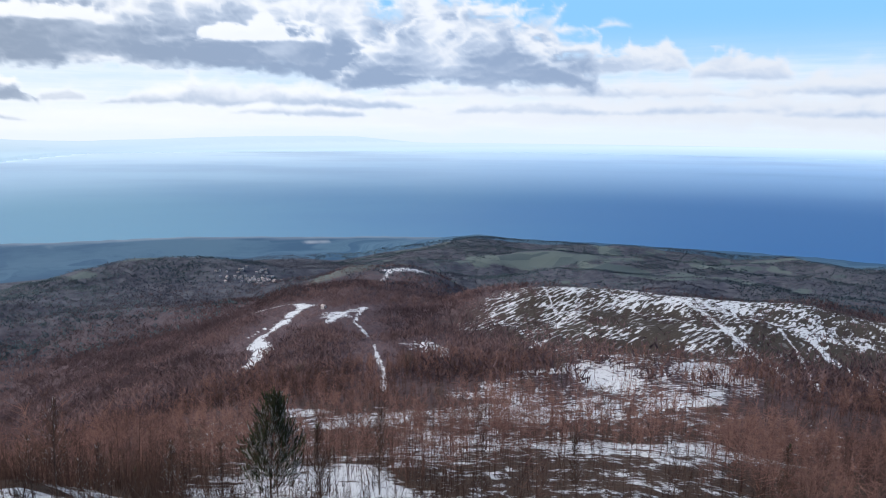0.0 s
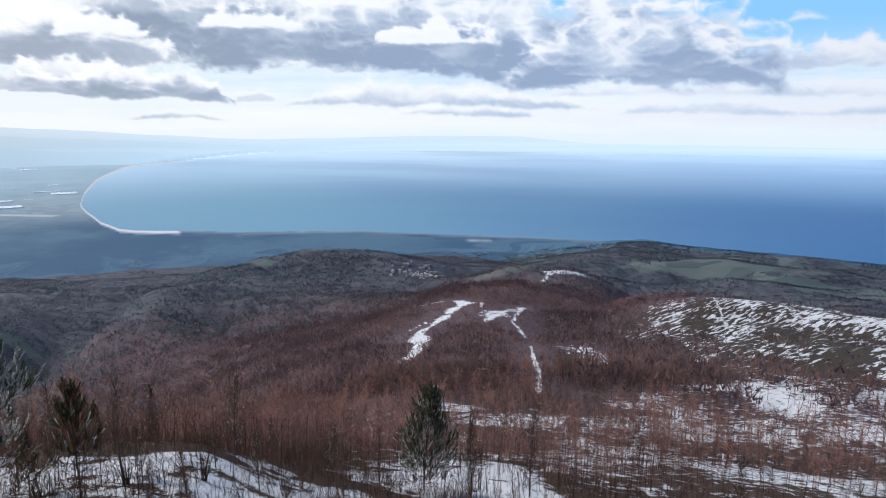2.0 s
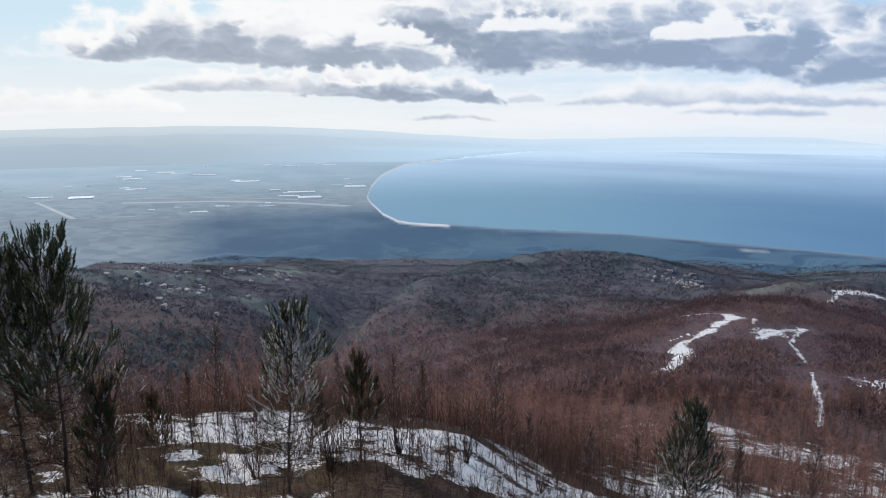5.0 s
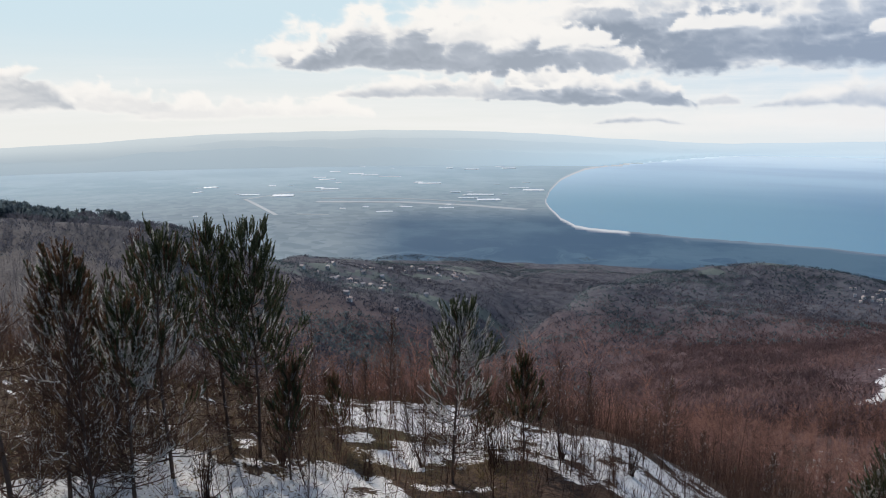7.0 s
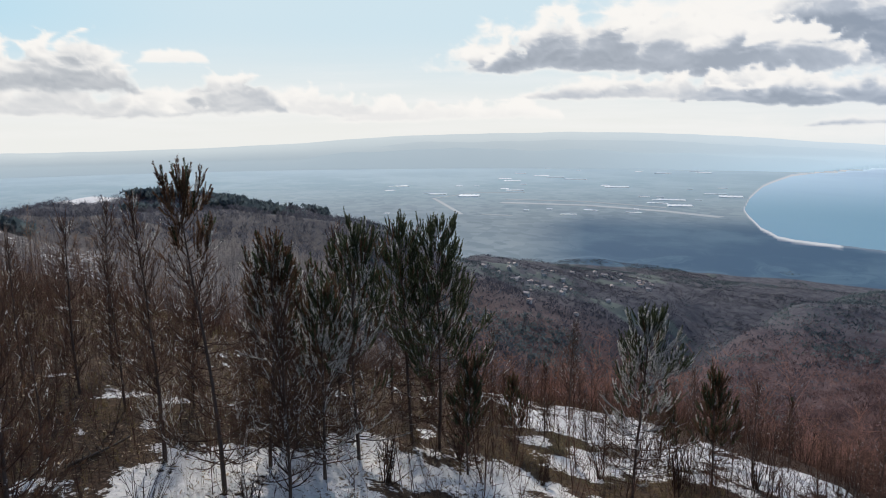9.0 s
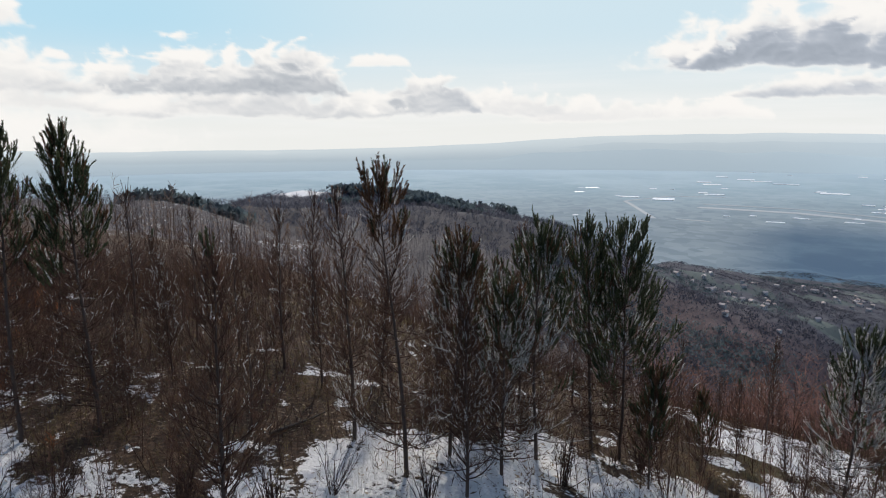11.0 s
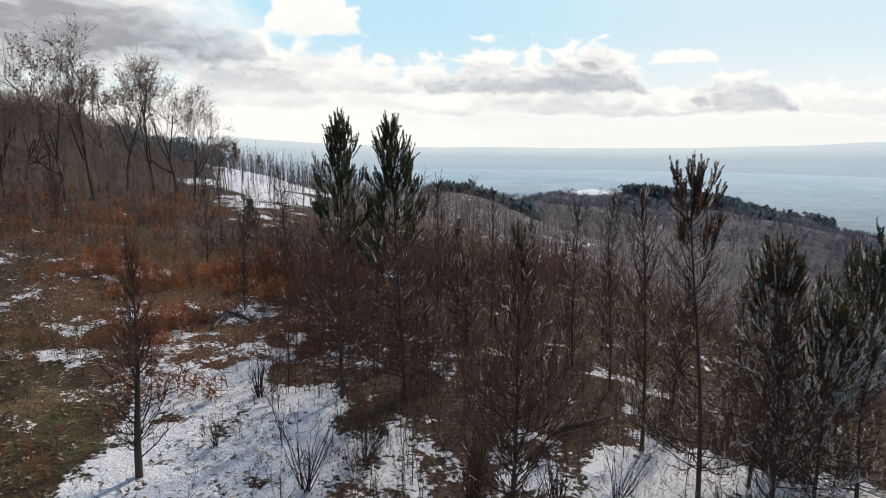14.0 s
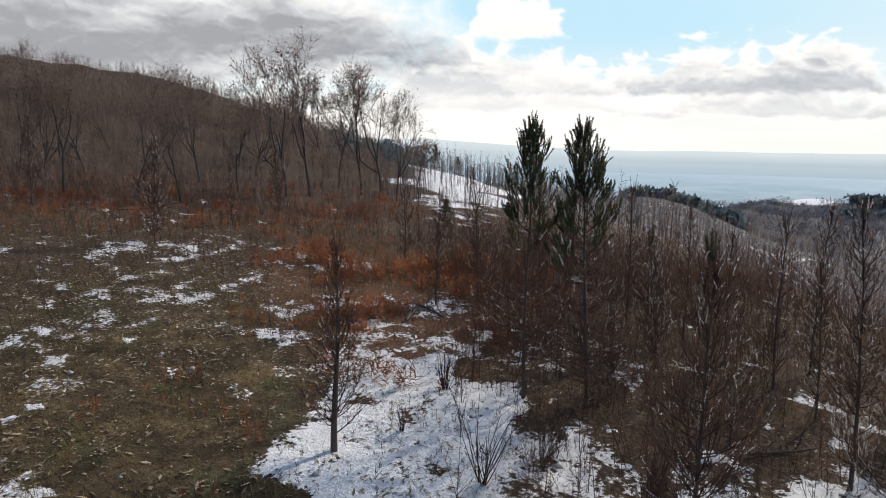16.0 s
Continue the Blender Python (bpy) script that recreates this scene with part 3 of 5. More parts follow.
def ground_material():
    N = Nodes("mountain_ground")
    co = N.coords()
    fine, mid, big = N.noise(co, 7.0, 5, 0.65), N.noise(co, 0.9, 5, 0.6), N.noise(co, 0.06, 4)
    snow, grass, brack, far, fields, sand = (N.attr(k) for k in ("snow", "grass", "bracken", "far", "fields", "sand"))
    mead = N.attr("meadow")
    soil = N.mix(N.step(fine, 0.3, 0.7), (0.022, 0.014, 0.010), (0.115, 0.070, 0.047))
    soil = N.mix(N.math("MULTIPLY", N.attr("ridge"), 0.7), soil, N.mix(big, (0.030, 0.026, 0.021), (0.085, 0.072, 0.055)))
    green = N.mix(N.step(mid, 0.35, 0.7), (0.046, 0.032, 0.015), (0.195, 0.130, 0.060))
    patch = N.noise(co, 0.33, 5, 0.6)
    green = N.mix(N.step(patch, 0.36, 0.62), N.mix(0.62, green, (0.030, 0.022, 0.011)), green)
    moss = N.noise(N.coords((1, 1, 1), (31, 7, 0)), 0.55, 5, 0.62)
    green = N.mix(N.math("MULTIPLY", N.step(moss, 0.50, 0.66), 0.7), green, N.mix(fine, (0.030, 0.034, 0.012), (0.115, 0.115, 0.045)))
    grit = N.noise(co, 2.6, 6, 0.72)
    green = N.mix(N.step(grit, 0.60, 0.74), green, N.mix(fine, (0.12, 0.082, 0.045), (0.36, 0.27, 0.17)))
    green = N.mix(N.step(grit, 0.44, 0.30), green, (0.020, 0.014, 0.008))
    soil = N.mix(N.attr("floor"), soil, N.mix(N.step(mid, 0.3, 0.7), (0.056, 0.038, 0.044), (0.160, 0.105, 0.105)))
    # farther soil beyond the shoulder, greyed and blued by haze painted in
    soil = N.mix(N.attr("hazed_hollow"), soil, N.mix(N.step(mid, 0.3, 0.7), (0.060, 0.055, 0.060), (0.138, 0.124, 0.126)))
    near = N.mix(N.math("MULTIPLY", grass, N.step(fine, 0.3, 0.55)), soil, green)
    near = N.mix(N.math("MULTIPLY", brack, N.math("MULTIPLY", fine, 0.9)), near, (0.17, 0.07, 0.03))
    # far slopes: woods, meadows, with a blue cast painted in for haze
    v = N.node("ShaderNodeTexVoronoi")
    N.put(v.inputs["Vector"], N.coords((0.035, 0.035, 0.0)))
    v.inputs["Scale"].default_value = 1.0
    cell = N.node("ShaderNodeSeparateColor")
    N.put(cell.inputs[0], v.outputs["Color"])
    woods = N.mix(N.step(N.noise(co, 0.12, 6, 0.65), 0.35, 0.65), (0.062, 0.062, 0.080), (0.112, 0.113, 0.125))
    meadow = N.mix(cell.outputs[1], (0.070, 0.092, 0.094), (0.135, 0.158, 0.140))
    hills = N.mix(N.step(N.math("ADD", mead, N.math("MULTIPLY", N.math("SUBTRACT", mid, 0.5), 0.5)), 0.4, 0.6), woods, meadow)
    # the plain: haze painted into its colours, blue at first, paler with distance
    p = N.node("ShaderNodeTexVoronoi")
    N.put(p.inputs["Vector"], N.coords((0.042, 0.055, 0.0)))
    p.inputs["Scale"].default_value = 1.0
    pc = N.node("ShaderNodeSeparateColor")
    N.put(pc.inputs[0], p.outputs["Color"])
    streak = N.noise(N.coords((0.004, 0.004, 1)), 1.0, 6, 0.65)
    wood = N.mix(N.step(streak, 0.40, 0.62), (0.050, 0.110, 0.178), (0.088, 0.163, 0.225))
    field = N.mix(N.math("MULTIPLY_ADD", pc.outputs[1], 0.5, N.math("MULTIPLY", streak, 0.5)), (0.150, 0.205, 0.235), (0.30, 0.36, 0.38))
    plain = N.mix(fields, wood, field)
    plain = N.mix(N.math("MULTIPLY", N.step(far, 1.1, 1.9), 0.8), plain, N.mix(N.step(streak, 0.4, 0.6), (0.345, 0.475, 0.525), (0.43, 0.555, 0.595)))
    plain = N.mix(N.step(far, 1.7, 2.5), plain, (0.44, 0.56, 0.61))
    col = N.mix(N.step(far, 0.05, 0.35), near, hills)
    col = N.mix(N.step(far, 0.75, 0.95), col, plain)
    col = N.mix(sand, col, (0.68, 0.68, 0.66))
    # snow lies in patches with ragged edges
    edge = N.math("ADD", N.math("MULTIPLY", N.math("SUBTRACT", mid, 0.5), 1.3), N.math("MULTIPLY", N.math("SUBTRACT", fine, 0.5), 0.9))
    edge = N.math("ADD", edge, N.math("MULTIPLY", N.math("SUBTRACT", N.noise(co, 0.28, 4, 0.6), 0.5), 0.9))
    # short drifts behind the plough lines of the ridge
    m = N.node("ShaderNodeMapping")
    N.put(m.inputs[0], N.node("ShaderNodeTexCoord").outputs["Object"])
    m.vector_type = "TEXTURE"
    m.inputs["Rotation"].default_value = (0, 0, radians(56))
    m.inputs["Scale"].default_value = (5.5, 1.15, 4.0)
    drift = N.noise(m.outputs[0], 1.0, 3, 0.55)
    edge = N.math("ADD", edge, N.math("MULTIPLY", N.attr("ridge"), N.math("MULTIPLY", N.math("SUBTRACT", drift, 0.5), 4.0)))
    mask = N.step(N.math("ADD", snow, edge), 0.50, 0.60)
    mask = N.math("MULTIPLY", mask, N.step(snow, 0.05, 0.25))
    litter = N.noise(co, 4.2, 6, 0.75)
    mask = N.math("MULTIPLY", mask, N.math("SUBTRACT", 1.0, N.math("MULTIPLY", N.step(litter, 0.56, 0.68), N.math("MULTIPLY", N.step(snow, 1.0, 0.3), 0.85))))
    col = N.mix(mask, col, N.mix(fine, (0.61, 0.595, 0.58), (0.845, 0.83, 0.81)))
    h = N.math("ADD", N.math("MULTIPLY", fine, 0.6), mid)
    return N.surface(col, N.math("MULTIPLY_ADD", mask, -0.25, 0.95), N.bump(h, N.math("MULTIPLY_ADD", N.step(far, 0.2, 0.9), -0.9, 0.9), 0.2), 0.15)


def make_ground():
    azs = np.concatenate([np.arange(-42, 20, 0.25), np.arange(20, 36.9, 0.35), np.arange(37, 41.5, 0.1), np.arange(41.5, 158, 0.35), np.arange(158, 318, 2.0)])
    rs = np.concatenate([np.geomspace(2.0, 8, 8)[:-1], np.geomspace(8, 1500, 250), np.geomspace(1515, 2500, 50), np.geomspace(2560, 4885, 22)])
    A, R = np.meshgrid(np.radians(azs), rs, indexing="ij")
    x, y = -np.sin(A) * R, np.cos(A) * R
    az = np.degrees(np.arctan2(-x, y))
    z = ground_z(x, y)
    n, m = A.shape
    i = np.arange(n * m).reshape(n, m)
    i = np.concatenate([i, i[:1]])
    f = np.stack([i[:-1, :-1], i[:-1, 1:], i[1:, 1:], i[1:, :-1]], -1).reshape(-1, 4)
    v = np.stack([x, y, z], -1).reshape(-1, 3)
    sh = shore(az, R)
    full = np.where(az < -110, az + 360, az)
    snow = snow_map(x, y, full, R)
    attrs = {
        "snow": snow, "bracken": bracken_map(full, R), "meadow": meadow_map(x, y, full, R),
        "grass": np.clip(blob(full, R, 142, 13, 18, 14) + blob(full, R, 52, 8, 25, 3.5) * 0.7 + 0.22 * np.clip((full - 40) / 20, 0, 1), 0, 1),
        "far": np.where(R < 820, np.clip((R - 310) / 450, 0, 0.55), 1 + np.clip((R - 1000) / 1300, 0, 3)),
        "fields": np.clip(np.clip(blob(full, R, 50, 17, 1700, 620) + 0.25 * (full > 42), 0, 1) * np.clip((R - 1150) / 250, 0.06, 1) + np.clip((full - 52) / 6, 0, 0.9), 0, 1),
        "floor": np.clip((R - 80) / 60, 0, 1) * np.clip((66 - full) / 6, 0, 1) * (full > -60) * (1 - blob(full, R, -20, 17, 215, 62)),
        "hazed_hollow": np.clip((R - 75) / 40, 0, 1) * np.clip((full - 62) / 6, 0, 1) * np.clip((121 - full) / 4, 0, 1),
        "ridge": blob(full, R, -20, 17, 215, 62) * np.clip((R - 150) / 30, 0, 1) * (1 - np.max([line(x, y, p, w * 1.3) for p, w in TRACKS[7:]], 0)),
        "sand": 0.45 * np.clip(blob(full, R, 28.6, 2.4, 1020, 7) * 2 - 0.9 + 0.9 * fbm(full / 0.8, R / 20, 2, 97), 0, 1) + 0.7 * np.clip(blob(full, R, 10.2, 1.2, 965, 4) * 2 - 1.4 + 0.8 * fbm(full / 0.7, R / 15, 2, 96), 0, 1) + np.clip(1.5 - np.abs(sh - 0.5) * 1.1, 0, 1) * ((full > 34) & (full < 41.5) & (R > 1000)) + 0.3 * np.clip(1.2 - np.abs(sh), 0, 1) * (R > 900) * (full > 0),
    }
    c = len(v)
    v = np.concatenate([v, [[0, 0, ground(0.0, 0.0)]]])
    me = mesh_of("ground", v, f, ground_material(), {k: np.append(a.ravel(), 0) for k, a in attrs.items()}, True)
    bm = bmesh.new()
    bm.from_mesh(me)
    bm.verts.ensure_lookup_table()
    ring = [bm.verts[j * m] for j in range(n)]
    for j in range(n):
        bm.faces.new((ring[j], ring[(j + 1) % n], bm.verts[c])).smooth = True
    bm.normal_update()
    bm.to_mesh(me)
    bm.free()
    return tagged(new("ground", me), "mountain slopes with soil, dry grass and thin snow, falling to a coastal plain", "ground", kind="structure")


make_ground()


def mountains():
    """Far mountains with the haze painted in: a glowing backdrop of distance."""
    azs = np.radians(np.arange(-60, 165, 0.3))
    rs = np.concatenate([np.linspace(2600, 3520, 20), np.linspace(3552, 4750, 25), [4790, 4830, 4870]])
    A, R = np.meshgrid(azs, rs, indexing="ij")
    x, y = -np.sin(A) * R, np.cos(A) * R
    z, rise = mountain_z(x, y)
    z[:, -1] -= 40
    z[:, 0] -= 12
    n, m = A.shape
    i = np.arange(n * m).reshape(n, m)
    f = np.stack([i[:-1, :-1], i[:-1, 1:], i[1:, 1:], i[1:, :-1]], -1).reshape(-1, 4)
    N = Nodes("hazed_mountains")
    g = N.noise(N.coords((0.002, 0.002, 0.02)), 1.0, 5)
    # haze painted into colour and glow: paler with distance and at each range's foot
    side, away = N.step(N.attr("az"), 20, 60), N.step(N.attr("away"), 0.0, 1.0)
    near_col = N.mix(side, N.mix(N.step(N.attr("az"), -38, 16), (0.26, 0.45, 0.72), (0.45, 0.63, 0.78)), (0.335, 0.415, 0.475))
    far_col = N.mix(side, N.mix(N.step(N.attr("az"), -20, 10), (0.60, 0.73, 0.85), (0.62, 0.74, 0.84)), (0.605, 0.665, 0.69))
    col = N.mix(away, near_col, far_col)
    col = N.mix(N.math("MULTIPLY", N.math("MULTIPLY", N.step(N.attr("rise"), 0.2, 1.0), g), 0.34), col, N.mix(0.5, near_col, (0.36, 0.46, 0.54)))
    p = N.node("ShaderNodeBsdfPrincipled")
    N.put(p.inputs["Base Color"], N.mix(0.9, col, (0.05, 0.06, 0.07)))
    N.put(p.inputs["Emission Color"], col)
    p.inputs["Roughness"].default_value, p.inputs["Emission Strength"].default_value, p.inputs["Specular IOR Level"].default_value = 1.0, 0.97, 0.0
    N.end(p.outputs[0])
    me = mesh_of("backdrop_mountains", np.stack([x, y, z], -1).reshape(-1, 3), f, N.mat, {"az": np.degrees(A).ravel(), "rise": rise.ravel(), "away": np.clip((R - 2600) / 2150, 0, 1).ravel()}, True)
    return tagged(new("backdrop_mountains", me), "glowing backdrop of haze-paled far mountains, outer plain and outer sea", "mountains", kind="structure")


mountains()


# ---- plant materials ----
def toned(name, dark, light, rough=0.85, grain=30.0, glow=0.0):
    """Colour between dark and light by the plant's own tone and a fine grain; glow: the share of light that passes thin parts."""
    N = Nodes(name)
    g = N.noise(N.coords(), grain, 3)
    f = N.math("ADD", N.math("MULTIPLY", N.attr("tone"), 0.75), N.math("MULTIPLY", g, 0.3), clamp=True)
    col = N.mix(f, dark, light)
    N.surface(col, rough, None, 0.2)
    if glow:
        out = next(n for n in N.t.nodes if n.type == "OUTPUT_MATERIAL")
        body = next(n for n in N.t.nodes if n.type == "BSDF_PRINCIPLED")
        tl, mx = N.node("ShaderNodeBsdfTranslucent"), N.node("ShaderNodeMixShader")
        N.put(tl.inputs[0], col)
        mx.inputs[0].default_value = glow
        N.put(mx.inputs[1], body.outputs[0])
        N.put(mx.inputs[2], tl.outputs[0])
        N.put(out.inputs[0], mx.outputs[0])
    return N.mat


BARK = toned("bark", (0.03, 0.021, 0.017), (0.15, 0.105, 0.083), grain=14)
PALE_BARK = toned("pale_bark", (0.035, 0.029, 0.025), (0.13, 0.107, 0.09), grain=10)
DEAD = toned("dead_twigs", (0.024, 0.014, 0.011), (0.165, 0.092, 0.066), glow=0.38)
NEEDLE = toned("pine_needles", (0.021, 0.028, 0.015), (0.125, 0.142, 0.072), glow=0.4)
BROWN_NEEDLE = toned("scorched_needles", (0.05, 0.03, 0.018), (0.22, 0.125, 0.075), glow=0.45)
FROST = toned("frosted_needles", (0.46, 0.43, 0.40), (0.88, 0.86, 0.83), glow=0.5)
TWIGS = toned("bare_twigs", (0.028, 0.017, 0.017), (0.40, 0.215, 0.165), glow=0.5)
GREY_TWIGS = toned("grey_twigs", (0.050, 0.036, 0.029), (0.31, 0.222, 0.175), glow=0.45)
# the grey twigs again for farther slopes, haze mixed into the colour
HAZE_GREY_TWIGS = toned("haze_grey_twigs", (0.064, 0.059, 0.065), (0.205, 0.185, 0.186), glow=0.45)
COPPICE = toned("coppice", (0.048, 0.033, 0.042), (0.285, 0.180, 0.172), glow=0.5)
# blue of the haze mixed into the colours of the far trees
HAZED_FAR_TWIGS = toned("hazed_far_woods", (0.054, 0.058, 0.085), (0.145, 0.150, 0.178), glow=0.5)
HAZED_FAR_GREEN = toned("hazed_far_evergreens", (0.050, 0.074, 0.098), (0.150, 0.195, 0.205), glow=0.5)
FERN = toned("dead_bracken", (0.095, 0.035, 0.018), (0.52, 0.20, 0.085), glow=0.45)
STRAW = toned("dry_grass", (0.040, 0.031, 0.014), (0.25, 0.19, 0.10), glow=0.45)
LEAVES = toned("withered_leaves", (0.03, 0.018, 0.01), (0.10, 0.06, 0.035), glow=0.4)


# ---- plants in great number ----
def sprigs(P, H, twigs, spread, width, low=0.2, rise=(20, 70), taper=0.6, trunk=True, tone=None, lean=0.06, stem=0.6):
    """Many bare plants: a thin stem and straight twigs on it, as tapered blades. Returns vertices, faces, tones."""
    n = len(P)
    tone = rng.random(n) if tone is None else tone
    H = np.asarray(H)
    width = np.broadcast_to(np.asarray(width, float), (n,))
    tip = np.stack([rng.normal(0, lean, n) * H, rng.normal(0, lean, n) * H, H], -1)
    vs, fs, ts, base = [], [], [], 0

    def blades(p, d, w, tn):
        nonlocal base
        side = np.cross(d, rng.normal(size=d.shape))
        side /= np.linalg.norm(side, axis=1, keepdims=True) + 1e-9
        side *= w[:, None]
        v = np.stack([p - side, p + side, p + d], 1).reshape(-1, 3)
        vs.append(v)
        fs.append(np.arange(len(v)).reshape(-1, 3) + base)
        ts.append(np.repeat(tn, 3))
        base += len(v)
    if trunk:
        for _ in range(2):
            blades(P, tip, width * (0.7 + 0.14 * H), tone * stem)
    k = n * twigs
    idx = np.repeat(np.arange(n), twigs)
    u = low + (1 - low) * rng.random(k) ** 0.9
    phi, th = rng.random(k) * 2 * np.pi, np.radians(rng.uniform(rise[0], rise[1], k))
    L = H[idx] * spread * (0.35 + 0.65 * rng.random(k)) * (1.08 - taper * u)
    d = np.stack([np.cos(phi) * np.cos(th), np.sin(phi) * np.cos(th), np.sin(th)], -1) * L[:, None]
    blades(P[idx] + tip[idx] * u[:, None], d, width[idx] * (0.5 + 0.6 * rng.random(k)) * (0.4 + 0.1 * H[idx]), np.clip(tone[idx] + rng.normal(0, 0.15, k), 0, 1))
    return np.concatenate(vs), np.concatenate(fs), np.concatenate(ts)


def tufts(P, H, blades, width, tone=None, round_=0.5, slim=0.5):
    """Crowns of far trees as loose clusters of small leaf-like blades."""
    n = len(P)
    tone = rng.random(n) if tone is None else tone
    k = n * blades
    idx = np.repeat(np.arange(n), blades)
    h = H[idx]
    c = P[idx] + np.stack([rng.normal(0, round_ * 0.45, k) * h, rng.normal(0, round_ * 0.45, k) * h, h * rng.uniform(0.1, 0.85, k)], -1)
    a, b = rng.normal(size=(k, 3)), rng.normal(size=(k, 3))
    a[:, 2] = np.abs(a[:, 2]) + 0.6
    a /= np.linalg.norm(a, axis=1, keepdims=True)
    b /= np.linalg.norm(b, axis=1, keepdims=True)
    s = (h * width)[:, None]
    v = np.stack([c - b * s * slim, c + b * s * slim, c + a * s], 1).reshape(-1, 3)
    return v, np.arange(3 * k).reshape(-1, 3), np.repeat(np.clip(tone[idx] + rng.normal(0, 0.11, k), 0, 1), 3)


def scatter(n, az0, az1, r0, r1, keep, power=1.0):
    """Points spread over a sector by area, kept where keep(x, y, az, r) beats chance."""
    az = rng.uniform(az0, az1, n)
    r = (r0 ** (2 * power) + (r1 ** (2 * power) - r0 ** (2 * power)) * rng.random(n)) ** (0.5 / power)
    x, y = -np.sin(np.radians(az)) * r, np.cos(np.radians(az)) * r
    ok = rng.random(n) < keep(x, y, az, r)
    x, y, az, r = x[ok], y[ok], az[ok], r[ok]
    return np.stack([x, y, ground_z(x, y) - 0.05], -1), az, r


def lie(v, k):
    """The way the ground faces under each run of k vertices: crowns of far woods take the light as the slope does."""
    p = v.reshape(-1, k, 3).mean(1)
    e = 5.0
    gx = (ground_z(p[:, 0] + e, p[:, 1]) - ground_z(p[:, 0] - e, p[:, 1])) / (2 * e)
    gy = (ground_z(p[:, 0], p[:, 1] + e) - ground_z(p[:, 0], p[:, 1] - e)) / (2 * e)
    n = np.stack([-gx, -gy, np.ones_like(gx)], -1) + rng.normal(0, 0.28, p.shape)
    n /= np.linalg.norm(n, axis=1, keepdims=True)
    return np.repeat(n, k, 0)


def stuff(name, pieces, mat, label, category, soft=False):
    vs, fs, ts, base = [], [], [], 0
    for v, f, t in pieces:
        vs.append(v)
        fs.append(f + base)
        ts.append(t)
        base += len(v)
    v = np.concatenate(vs)
    me = mesh_of(name, v, np.concatenate(fs), mat, {"tone": np.concatenate(ts)}, soft, lie(v, 3) if soft else None)
    return tagged(new(name, me), label, category, kind="stuff")


def clear_of_snow(x, y, az, r):
    return np.clip(1.0 - 1.5 * snow_map(x, y, az, r), 0.02, 1)


def patches(x, y, size, seed, lo=-0.2, hi=0.25):
    return np.clip((fbm(x / size, y / size, 3, seed) - lo) / (hi - lo), 0, 1)


def brown_part(az, r):
    """Share of the brown coppice in the woods: down the valley, haze-blued woods replace it with distance."""
    edge = np.clip((58 - np.maximum(r - 200, 0) * 0.085 - az) / 20, 0, 1)
    return edge * np.clip(1 - (r - 300) / 260, 0, 1)


